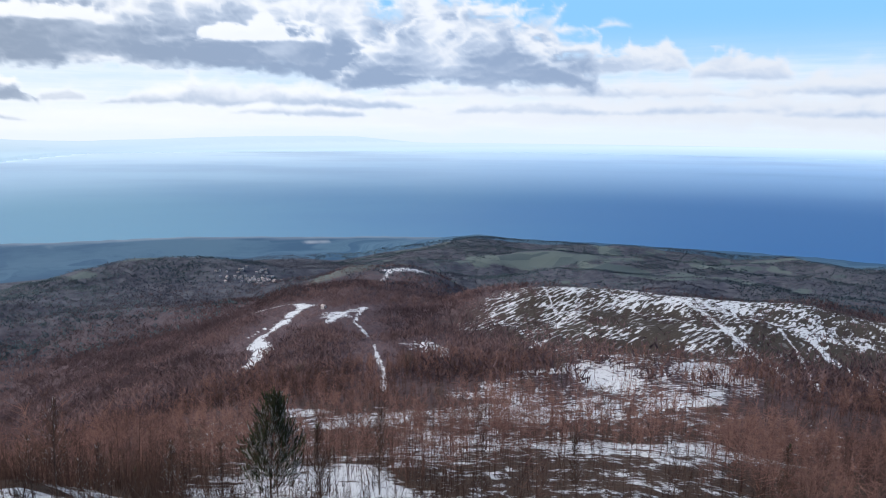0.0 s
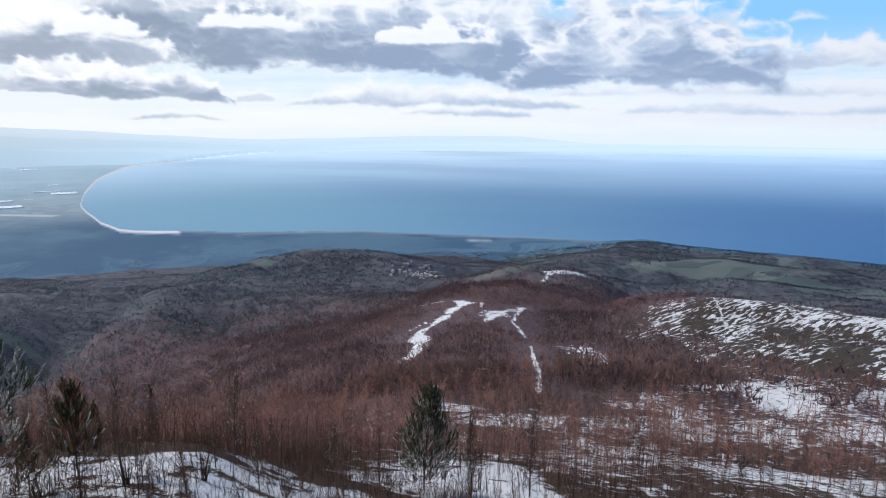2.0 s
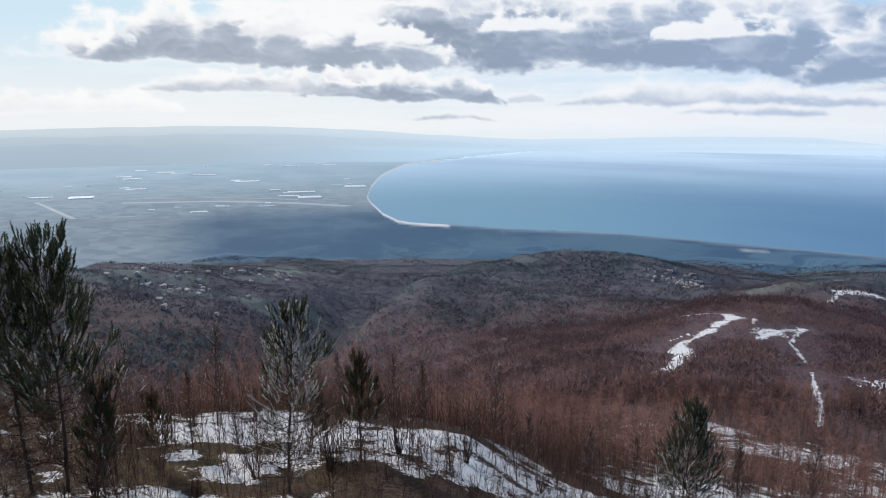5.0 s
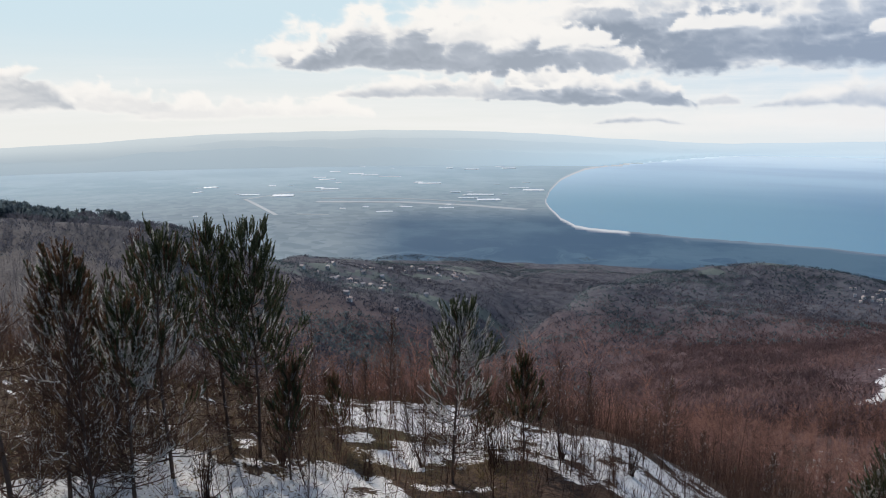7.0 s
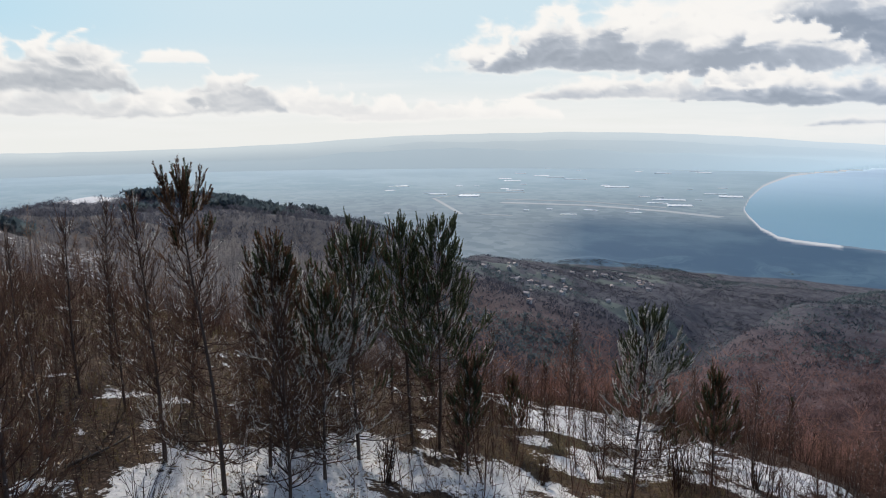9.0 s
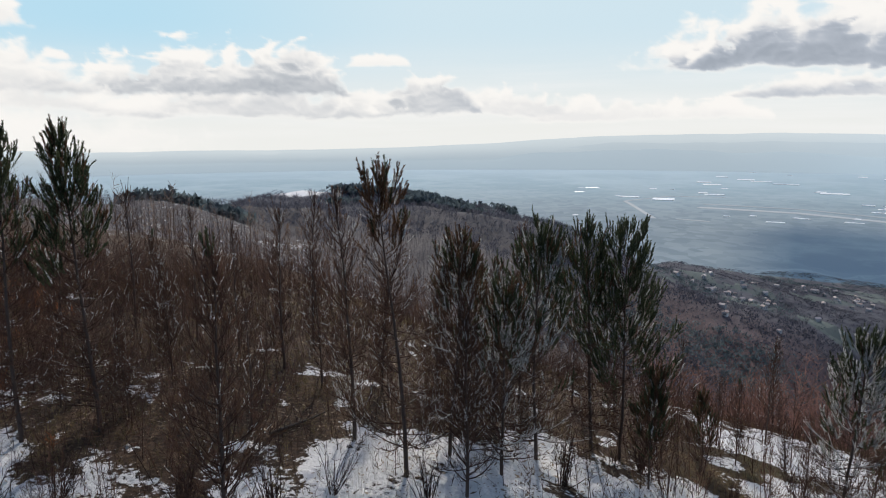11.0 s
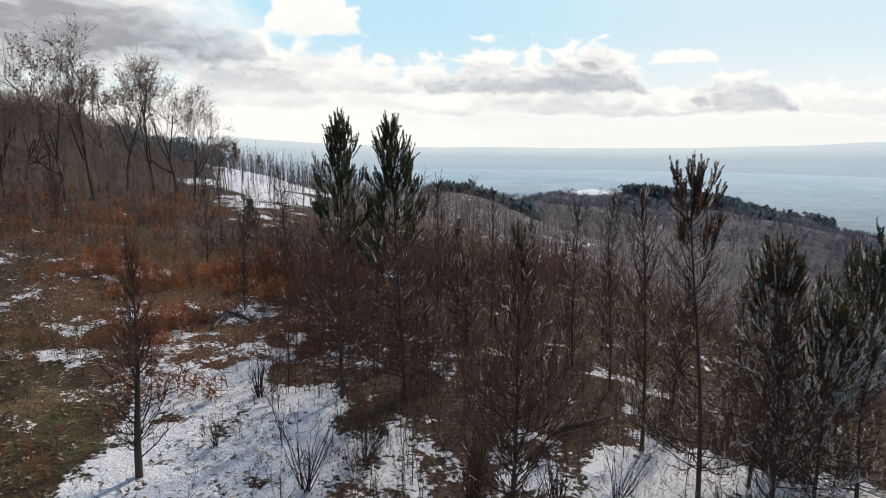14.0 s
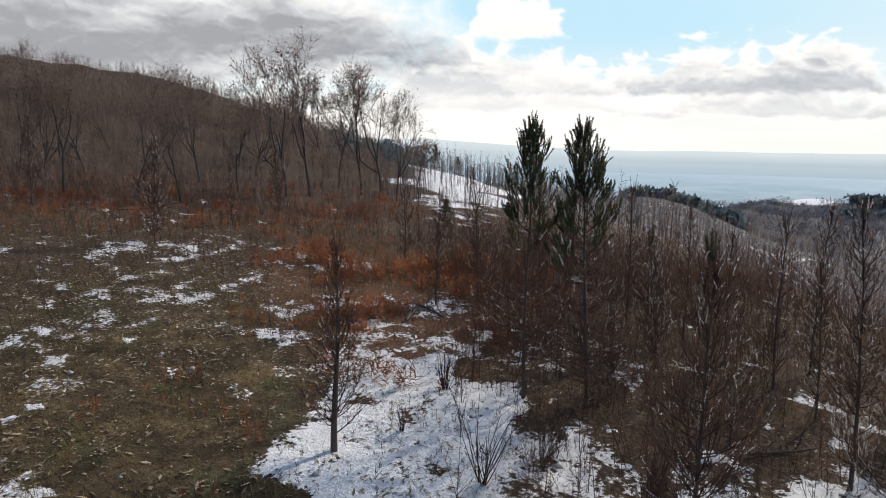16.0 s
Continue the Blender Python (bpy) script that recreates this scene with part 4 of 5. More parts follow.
def woods():
    # bare brown woods on the near slopes
    def near(x, y, az, r):
        d = np.clip(1.25 - 1.3 * snow_map(x, y, az, r), 0.22, 1) * (0.2 + 0.8 * patches(x, y, 14, 51))
        return d * np.clip((r - 36) / 14, 0, 1)
    P, az, r = scatter(15000, -36, 62, 34, 150, near)
    H = (2.0 + 4.6 * rng.random(len(P)) ** 1.5) * np.clip(1.15 - r / 330, 0.6, 1.1)
    tone = np.clip(0.60 + 1.1 * fbm(P[:, 0] / 13, P[:, 1] / 13, 3, 52) + rng.normal(0, 0.28, len(P)), 0, 1)
    a = sprigs(P, H, 40, 0.50, np.clip(r / 3000, 0.009, 0.034), 0.30, (-5, 72), 0.35, tone=tone, stem=0.12)

    def middle(x, y, az, r):
        ridge = blob(az, r, -20, 17, 215, 62)
        return clear_of_snow(x, y, az, r) * np.clip(1 - 0.93 * ridge, 0, 1) * brown_part(az, r) * (1 - 0.35 * by_track(x, y))
    P, az, r = scatter(60000, -36, 66, 128, 520, middle)
    H = rng.uniform(0.75, 1.25, len(P)) * np.interp(r, (130, 250, 400, 520), (3.2, 2.3, 1.8, 1.5)) * (1 - 0.55 * by_track(P[:, 0], P[:, 1]))
    # spurs lighter, gullies darker: shading of the landform put into the tone
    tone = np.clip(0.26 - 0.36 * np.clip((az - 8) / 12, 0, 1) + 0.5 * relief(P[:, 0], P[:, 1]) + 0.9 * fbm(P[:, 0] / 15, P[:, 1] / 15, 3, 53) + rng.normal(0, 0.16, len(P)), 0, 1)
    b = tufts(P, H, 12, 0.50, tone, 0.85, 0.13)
    # the dark fringe of trees behind the track
    P, az, r = scatter(700, 6, 15, 318, 345, lambda x, y, az, r: 0.6 + 0 * x)
    q = tufts(P, rng.uniform(2.2, 3.6, len(P)), 16, 0.4, np.zeros(len(P)), 0.5, 0.1)
    # scrub on the terraced ridge
    P, az, r = scatter(5200, -37, 0, 150, 290, lambda x, y, az, r: blob(az, r, -20, 17, 215, 62) * patches(x, y, 16, 59, -0.15, 0.35))
    t = tufts(P, rng.uniform(0.7, 2.1, len(P)), 14, 0.4, rng.random(len(P)) * 0.25, 0.5, 0.09)
    stuff("brown_woods", [a], TWIGS, "bare reddish-brown winter trees in thin snow on the slope", "woods")

    # grey woods over the shoulder and up the mountain
    def grey(x, y, az, r):
        return clear_of_snow(x, y, az, r) * np.clip((r - 48) / 30, 0.0, 1)
    P, az, r = scatter(7500, 64, 121, 46, 300, grey)
    H = rng.uniform(3.2, 5.8, len(P)) * np.clip(1.2 - r / 420, 0.5, 1.0)
    near_by = r < 95
    c = sprigs(P[near_by], H[near_by], 28, 0.40, 0.03, 0.12, (15, 78), 0.5)
    c2 = sprigs(P[~near_by], H[~near_by], 26, 0.42, 0.035, 0.08, (10, 80), 0.4)
    P, az, r = scatter(7000, 66, 108, 300, 520, lambda x, y, az, r: clear_of_snow(x, y, az, r))
    d = tufts(P, rng.uniform(2.0, 3.4, len(P)), 12, 0.5, None, 0.55, 0.12)

    def hill(x, y, az, r):
        return np.clip((r - 60) / 50, 0, 1) * np.clip((az - 121.5) / 4, 0, 1)
    P, az, r = scatter(6500, 120, 160, 62, 260, hill)
    H = (1.8 + 3.6 * rng.random(len(P)) ** 1.6) * np.clip(r / 130, 0.7, 1)
    e = sprigs(P, H, 44, 0.46, 0.022, 0.1, (5, 80), 0.35, lean=0.14)
    P, az, r = scatter(6000, 119, 160, 46, 190, lambda x, y, az, r: np.clip((az - 119) / 4, 0, 1) * (0.3 + 0.7 * patches(x, y, 8, 69)))
    f = sprigs(P, rng.uniform(1.0, 3.2, len(P)), 30, 0.5, 0.024, 0.0, (20, 80), 0.4, lean=0.12)
    stuff("grey_woods", [c, e, f], GREY_TWIGS, "leafless grey-brown woods on the mountain side", "woods")
    P, az, r = scatter(420, 112, 123, 66, 135, lambda x, y, az, r: 0.7 + 0 * x)
    c3 = sprigs(P, rng.uniform(2.0, 5.0, len(P)), 22, 0.32, 0.026, 0.3, (10, 75), 0.5)
    stuff("haze_grey_woods", [c2, c3], HAZE_GREY_TWIGS, "leafless woods farther off, greyed by painted haze", "woods")

    # far slopes: mixed woods as small clusters
    def far(x, y, az, r):
        return (0.45 + 0.55 * patches(x, y, 40, 54, -0.1, 0.15)) * (1 - meadow_map(x, y, az, r)) * (1 - brown_part(az, r))
    P, az, r = scatter(115000, -38, 72, 200, 860, far)
    keep = P[:, 2] > SEA + 3
    P, r = P[keep], r[keep]
    H = rng.uniform(0.7, 1.5, len(P)) * np.interp(r, (230, 500, 860), (1.8, 1.3, 1.2))
    az = az[keep]
    dark = np.maximum(blob(az, r, 18, 5, 560, 50), blob(az, r, -3, 7, 850, 70))
    green = fbm(P[:, 0] / 60, P[:, 1] / 60, 3, 55) + rng.normal(0, 0.12, len(P)) + dark + 0.5 * (0.45 - relief(P[:, 0], P[:, 1])) + 0.4 * np.clip((8 - az) / 6, 0, 1) * (r > 340) > np.where(az > 34, 0.0, 0.14)
    wide_tone = 0.42 + 1.0 * fbm(P[:, 0] / 30, P[:, 1] / 30, 3, 98)
    gtone = np.clip(wide_tone + rng.normal(0, 0.12, len(P)) - 0.5 * dark, 0, 1)
    ftone = np.clip(wide_tone + rng.normal(0, 0.12, len(P)), 0, 1)
    f = tufts(P[~green], 0.7 * H[~green], 6, 1.0, ftone[~green], 2.6, 0.3)
    g = tufts(P[green], 0.8 * H[green], 6, 0.85, gtone[green], 1.8, 0.4)
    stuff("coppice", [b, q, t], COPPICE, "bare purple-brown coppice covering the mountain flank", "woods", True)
    stuff("hazed_far_woods", [f, d], HAZED_FAR_TWIGS, "distant leafless woods on the lower hills", "woods", True)
    P, az, r = scatter(2600, 73, 89, 425, 520, lambda x, y, az, r: np.where(snow_map(x, y, az, r) > 0.3, 0, 1) * patches(x, y, 30, 57, -0.25, 0.1))
    h = tufts(P, rng.uniform(3, 5.5, len(P)), 9, 0.5)
    P, az, r = scatter(420, 94, 104, 255, 300, lambda x, y, az, r: patches(x, y, 14, 58, -0.2, 0.15))
    i = tufts(P, rng.uniform(3, 5.5, len(P)), 16, 0.4)
    P, az, r = scatter(200, 119, 127, 110, 175, lambda x, y, az, r: 0.3 + 0 * x)
    j = tufts(P, rng.uniform(2, 4.5, len(P)), 70, 0.14, round_=0.4)
    stuff("hazed_far_evergreens", [g, h, i, j], HAZED_FAR_GREEN, "dark evergreen trees on the distant hills and crests", "woods", True)


def undergrowth():
    # brush on the shoulder
    def brush(x, y, az, r):
        return np.clip(1.1 - 1.4 * snow_map(x, y, az, r), 0.05, 1) * (0.25 + 0.75 * patches(x, y, 4.5, 61)) * np.clip((r - 10) / 4, 0, 1)
    P, az, r = scatter(13500, 10, 120, 11, 52, brush)
    a = sprigs(P, 0.5 + 2.4 * rng.random(len(P)) ** 2, 24, 0.55, 0.010, 0.05, (5, 82), 0.5, lean=0.18)
    P, az, r = scatter(1500, -36, 62, 18, 60, lambda x, y, az, r: 0.3 + 0.5 * patches(x, y, 5, 66))
    b = sprigs(P, rng.uniform(1.2, 3.4, len(P)), 26, 0.45, 0.016, 0.05, (35, 85), 0.5, lean=0.1)
    # low thickets standing in the snow
    P, az, r = scatter(5200, -5, 112, 14, 40, lambda x, y, az, r: patches(x, y, 3.0, 67, -0.02, 0.25))
    d = sprigs(P, 0.4 + 1.5 * rng.random(len(P)) ** 1.5, 34, 0.55, 0.012, 0.0, (25, 85), 0.4, lean=0.12, tone=rng.random(len(P)) * 0.6)
    P, az, r = scatter(3400, 112, 154, 22, 74, lambda x, y, az, r: (0.15 + 0.85 * patches(x, y, 5, 62)) * np.clip((r - 18) / 30, 0.1, 1))
    c = sprigs(P, 0.3 + 2.0 * rng.random(len(P)) ** 2, 24, 0.55, 0.011, 0.05, (10, 80), 0.5, lean=0.18, tone=rng.random(len(P)) * 0.7)
    # the dark thicket round the scorched pines
    P, az, r = scatter(2000, 92, 117, 19, 46, lambda x, y, az, r: 0.3 + 0.7 * patches(x, y, 3.5, 73))
    e = sprigs(P, 0.6 + 2.6 * rng.random(len(P)) ** 1.6, 28, 0.5, 0.010, 0.05, (0, 80), 0.45, lean=0.15, tone=rng.random(len(P)) * 0.5)
    stuff("brushwood", [a, b, c, d, e], DEAD, "dark leafless brushwood and thin saplings in thin snow", "brush")

    # low twigs white with rime between the frosted pines
    P, az, r = scatter(900, 68, 88, 13.5, 22, lambda x, y, az, r: patches(x, y, 2.0, 74, -0.1, 0.3))
    g = sprigs(P, rng.uniform(0.3, 1.3, len(P)), 14, 0.5, 0.007, 0.1, (15, 80), 0.5, lean=0.15, stem=1.0)
    stuff("rimed_brush", [g], FROST, "low twigs white with rime in the thin snow", "brush")

    def fern(x, y, az, r):
        return bracken_map(az, r) * (0.02 + 0.98 * patches(x, y, 2.2, 63, -0.06, 0.25))
    P, az, r = scatter(30000, 104, 152, 18, 78, fern)
    a = sprigs(P, 0.25 + 0.75 * patches(P[:, 0], P[:, 1], 2.2, 63, 0.0, 0.5) * rng.random(len(P)), 22, 0.9, 0.034, 0.0, (-10, 70), 0.3, trunk=False,
               tone=np.clip(0.45 + 0.9 * fbm(P[:, 0] / 1.6, P[:, 1] / 1.6, 2, 72) + rng.normal(0, 0.2, len(P)), 0, 1))
    P, az, r = scatter(3800, 2, 56, 33, 66, lambda x, y, az, r: patches(x, y, 9, 64, -0.05, 0.2))
    b = sprigs(P, rng.uniform(1.4, 3.4, len(P)), 34, 0.46, 0.011, 0.12, (20, 82), 0.4, tone=0.15 + rng.random(len(P)) * 0.7)
    stuff("red_saplings", [b], TWIGS, "thickets of thin reddish saplings behind the snow", "saplings")
    P, az, r = scatter(5200, 108, 158, 11, 60, lambda x, y, az, r: patches(x, y, 1.6, 68, 0.08, 0.3) * (snow_map(x, y, az, r) < 0.3))
    c = sprigs(P, rng.uniform(0.25, 0.6, len(P)), 22, 0.9, 0.022, 0.0, (5, 75), 0.3, trunk=False, tone=rng.random(len(P)) * 0.5)
    stuff("bracken", [a, c], FERN, "dead rust-red bracken covering the slope", "bracken")

    def tuft(x, y, az, r):
        return np.clip(1.0 - 0.85 * snow_map(x, y, az, r), 0.05, 1) * (0.3 + 0.7 * patches(x, y, 3, 65))
    P, az, r = scatter(44000, 40, 158, 10, 50, tuft, 0.75)
    a = sprigs(P, rng.uniform(0.12, 0.42, len(P)), 7, 0.9, 0.02, 0.0, (15, 85), 0.2, trunk=False)
    P, az, r = scatter(9000, 108, 158, 10, 42, lambda x, y, az, r: np.clip(1.0 - 1.2 * snow_map(x, y, az, r), 0, 1) * patches(x, y, 1.3, 70, -0.1, 0.3))
    b = sprigs(P, rng.uniform(0.2, 0.5, len(P)), 16, 1.0, 0.016, 0.0, (0, 80), 0.3, trunk=False)
    stuff("dry_grass", [a, b], STRAW, "short dry olive and straw-coloured grass tufts", "grass")


woods()
undergrowth()


# ---- single trees ----
def tube(S, pts, radii, sides=5, tone=0.5):
    pts = np.asarray(pts, float)
    n = len(pts)
    d = np.gradient(pts, axis=0)
    d /= np.linalg.norm(d, axis=1, keepdims=True) + 1e-9
    ref = np.where(np.abs(d[:, 2:3]) > 0.9, [[1.0, 0, 0]], [[0, 0, 1.0]])
    a = np.cross(d, ref)
    a /= np.linalg.norm(a, axis=1, keepdims=True) + 1e-9
    b = np.cross(d, a)
    ang = np.arange(sides) * 2 * np.pi / sides
    ring = pts[:, None] + np.asarray(radii)[:, None, None] * (np.cos(ang)[None, :, None] * a[:, None] + np.sin(ang)[None, :, None] * b[:, None])
    i = np.arange(n * sides).reshape(n, sides)
    j = np.roll(i, -1, 1)
    f = np.concatenate([np.stack([i[:-1], j[:-1], j[1:]], -1).reshape(-1, 3), np.stack([i[:-1], j[1:], i[1:]], -1).reshape(-1, 3)])
    S.add(ring.reshape(-1, 3), f, tone)


def unit(v):
    v = np.asarray(v, float)
    return v / (np.linalg.norm(v) + 1e-9)


def curve(p, d, length, segs, turn, rise=0.0):
    """A wandering line from p."""
    pts, d = [np.array(p, float)], unit(d)
    for _ in range(segs):
        d = unit(d + rng.normal(0, turn, 3) + np.array([0, 0, rise]))
        pts.append(pts[-1] + d * length / segs)
    return pts, d


def blade(S, p, d, w, tone):
    s = unit(np.cross(d, rng.normal(size=3))) * w
    S.add([p - s, p + s, p + d], [(0, 1, 2)], tone)


def brush(S, p, d, length, radius, count, tone, width=0.009):
    """A shoot set with needles all round, like a bottle brush."""
    d = unit(d)
    u = rng.random(count) ** 0.8
    r = rng.normal(size=(count, 3))
    out = np.cross(d, r)
    out /= np.linalg.norm(out, axis=1, keepdims=True) + 1e-9
    dirs = out * 0.75 + d * rng.uniform(0.7, 1.7, (count, 1))
    dirs /= np.linalg.norm(dirs, axis=1, keepdims=True)
    base = p + d * length * u[:, None]
    dirs *= (radius * (1.1 - 0.35 * u) * rng.uniform(0.8, 1.35, count))[:, None]
    s = np.cross(dirs, rng.normal(size=(count, 3)))
    s *= width / (np.linalg.norm(s, axis=1, keepdims=True) + 1e-9)
    v = np.stack([base - s, base + s, base + dirs], 1).reshape(-1, 3)
    S.add(v, np.arange(3 * count).reshape(-1, 3), np.repeat(np.clip(tone + rng.normal(0, 0.15, count), 0, 1), 3))


def pine(name, h, green_from, width, frost=0.25, brown=0.1, density=1.0, label="", category="pine tree", coat=0.0, fat=1.0, girth=1.0):
    """A young pine: trunk, whorls of branches that turn up at their ends, needled shoots on the living part, rime on some."""
    T, B, G, F, W = Soup(), Soup(), Soup(), Soup(), Soup()
    pts, _ = curve((0, 0, -0.3), (0, 0, 1), h * 0.95 + 0.3, 14, 0.022, 0.10)
    tube(T, pts, np.linspace((0.0062 * h + 0.018) * girth, 0.012, len(pts)), 7, 0.6)
    pts = np.array(pts)
    dead = green_from > 0.95
    level = 0.10 * h
    while level < h * 0.97:
        u = level / h
        q = np.array([np.interp(level, pts[:, 2], pts[:, k]) for k in range(3)])
        q[2] = level
        n = max(3, int(rng.integers(3, 6) * density)) if dead else max(3, int(rng.integers(4, 7) * density))
        reach = width * h * (0.55 + 0.45 * min(1, u / 0.35)) * (1.04 - u) ** (0.8 if dead else 0.62) * rng.uniform(0.7, 1.15) + 0.10
        first = rng.random() * 2 * np.pi
        for k in range(n):
            phi = first + (k + rng.uniform(-0.3, 0.3)) * 2 * np.pi / n
            live = u > green_from + rng.normal(0, 0.06)
            L = reach * rng.uniform(0.35 if dead else 0.6, 1.25)
            lift = math.tan(radians(rng.normal(4 + 34 * u ** 2 + (12 if dead else 0), 14 if dead else 8)))
            bp, bd = curve(q + [0, 0, rng.uniform(-0.12, 0.12)], np.array([math.cos(phi), math.sin(phi), lift]), L, 6, 0.09, 0.05 + 0.13 * u + (rng.uniform(0.02, 0.17) if dead else 0.0))
            tube(B, bp, np.linspace(0.011 + 0.010 * (1 - u), 0.004, len(bp)), 3, rng.uniform(0.2, 0.8))
            shoots = [(bp[-1], bd, 1.0)]
            iced = rng.random() < coat
            if iced:
                tube(F, np.array(bp[1:]) + [0, 0, 0.012], np.linspace(0.020, 0.012, len(bp) - 1), 4, rng.uniform(0.0, 0.8))
            for m in range(int(2 + L * (9 if live else 9))):
                i = rng.integers(2 if live else 1, len(bp))
                along = unit(np.array(bp[i]) - bp[i - 1])
                side = along * 0.9 + rng.normal(0, 0.5, 3) * [1, 1, 0.6] + [0, 0, 0.25]
                sp, sd = curve(bp[i], side, (0.10 + 0.30 * L * (1.1 - i / len(bp))) * rng.uniform(0.6, 1.2), 2, 0.12, 0.12)
                ice = iced and rng.random() < 0.6
                tube(F if ice else B, sp, (0.013, 0.012, 0.008) if ice else (0.006, 0.004, 0.002), 3, rng.uniform(0.1, 0.8))
                shoots.append((sp[-1], sd, 0.8))
            for sp, sd, f in shoots:
                chance = rng.random()
                if live:
                    S = F if chance < frost * (1.3 - u) else W if chance > 1 - brown else G
                    sd = unit(sd + np.array([0, 0, 0.55 + 0.4 * u]))
                    size = f * rng.uniform(0.7, 1.25)
                    if S is F:
                        brush(F, sp - sd * 0.1, sd, 0.40 * size, 0.060, 46, rng.uniform(0.2, 1.0), 0.009)
                        brush(G, sp - sd * 0.1, sd, 0.40 * size, 0.060, 30, rng.uniform(0.1, 0.6), 0.007)
                    else:
                        brush(S, sp - sd * 0.14, sd, 0.52 * size * fat, 0.072 * fat, 64, rng.uniform(0.0, 0.8), 0.0095 * fat)
                elif chance < 0.06 + 0.30 * frost:
                    brush(F, sp - unit(sd) * 0.05, sd + np.array([0, 0, 0.2]), rng.uniform(0.15, 0.34), 0.035, 16, rng.uniform(0, 0.6), 0.005)
                elif chance > 0.94 - 0.3 * brown:
                    brush(W, sp, sd, rng.uniform(0.2, 0.34), 0.055, 24, rng.uniform(0, 0.7), 0.005)
                else:
                    for _ in range(4):
                        blade(B, sp, unit(sd + rng.normal(0, 0.4, 3) + [0, 0, 0.3 if dead else 0.1]) * rng.uniform(0.10, 0.32), 0.005, rng.uniform(0.1, 0.8))
        level += h * rng.uniform(0.025, 0.065) if dead else h * rng.uniform(0.036, 0.058)
    for k in range(5):
        d = unit([rng.normal(0, 0.16), rng.normal(0, 0.16), 1])
        foot = pts[-1] - [0, 0, rng.uniform(0.0, 0.5) if k else 0.0] + np.array([d[0], d[1], 0]) * (0.5 if k else 0.0)
        if not dead:
            brush(W if rng.random() < brown else G, foot, d, rng.uniform(0.35, 0.6) + (0.2 if k == 0 else 0), 0.085, 80, 0.3)
        else:
            tube(B, [foot, foot + d * rng.uniform(0.4, 0.9)], (0.013, 0.009), 3, 0.5)
    ob = new(name)
    part("trunk", T.mesh("trunk", BARK, True), ob)
    crown = part("crown", B.mesh("crown", DEAD), ob, "bare brown branches and twigs")
    for key, S, mat, text in (("foliage", G, NEEDLE, "dark green needles"), ("rime", F, FROST, "needles white with rime"), ("withered_foliage", W, BROWN_NEEDLE, "brown withered needles")):
        if S.n:
            tagged(part(key, S.mesh(key, mat), crown, text), kind="stuff")
    return tagged(ob, label, category, "pines on the shoulder")


def bare_tree(name, h, spread, depth=5, label="", leaves=40):
    """A leafless broadleaf tree with forking limbs and fine twigs."""
    T, B, L = Soup(), Soup(), Soup()

    def grow(p, d, length, r, level):
        pts, d = curve(p, d, length, 5, 0.085, 0.06)
        tube(T if level < 2 else B, pts, np.linspace(r, r * 0.62, len(pts)), 6 if level < 2 else 3, rng.uniform(0.2, 0.8))
        if level == depth:
            for _ in range(13):
                i = rng.integers(1, len(pts))
                blade(B, pts[i], unit(d + rng.normal(0, 0.65, 3)) * length * rng.uniform(0.4, 1.15), 0.011, rng.uniform(0.2, 0.9))
            tips.append(pts[-1])
            return
        for k in range(rng.integers(2, 4) if level else 4):
            t = rng.uniform(0.55, 1.0)
            i = int(t * (len(pts) - 1))
            grow(pts[i], unit(d + rng.normal(0, spread, 3) + [0, 0, 0.12]), length * rng.uniform(0.6, 0.85), r * rng.uniform(0.5, 0.65), level + 1)
    tips = []
    grow((0, 0, -0.3), (0, 0, 1), h * 0.37, 0.007 * h + 0.03, 0)
    for k in range(3 * leaves):
        p = tips[rng.integers(len(tips))] + rng.normal(0, 0.4, 3)
        L.add(p + rng.normal(0, 0.065, (3, 3)), [(0, 1, 2)], rng.random())
    ob = new(name)
    part("trunk", T.mesh("trunk", PALE_BARK, True), ob)
    crown = part("crown", B.mesh("crown", GREY_TWIGS), ob, "fine bare twigs")
    if leaves:
        part("foliage", L.mesh("foliage", LEAVES), crown, "few withered brown leaves")
    return tagged(ob, label, "tree", "leafless trees by the slope")


def stand(ob, az, r, turn=0.0, size=1.0):
    """Sets a thing on the ground."""
    p = at(az, r)
    ob.matrix_basis = pose(p.x, p.y, p.z, 0, 0, turn) @ Matrix.Diagonal((size, size, size, 1))
    return ob


def planted(ob, az, r, turn, size):
    """A copy of a plant set on the ground."""
    p = at(az, r)
    c = copy_thing(ob, pose(p.x, p.y, p.z, 0, 0, turn))
    c.scale = (size, size, size)
    return c


GREEN_LABEL = "young dark green pine with upright candle-like shoots and bare lower branches"
FROSTED_LABEL = "young pine with rime-whitened needles standing in thin snow"
DEAD_LABEL = "scorched leafless pine with dark thin branches in the brush"
stand(pine("pine_tree", 7.8, 0.58, 0.20, 0.06, 0.06, 1.35, GREEN_LABEL), 111.2, 20)
stand(pine("pine_tree", 7.9, 0.55, 0.23, 0.08, 0.22, 1.4, GREEN_LABEL), 106.0, 20)
stand(pine("pine_tree", 7.4, 0.45, 0.25, 0.10, 0.10, 1.1, "tall dark green pine beside another on the shoulder"), 66.3, 22)
stand(pine("pine_tree", 7.3, 0.36, 0.32, 0.20, 0.04, 1.3, "tall dark green pine beside another on the shoulder"), 64.0, 22)
stand(pine("pine_tree", 6.5, 0.40, 0.32, 0.45, 0.12, 1.2, FROSTED_LABEL, coat=0.06), 70.9, 19)
stand(pine("pine_tree", 5.9, 0.42, 0.32, 0.95, 0.02, 1.0, FROSTED_LABEL, coat=0.5), 47.5, 21)
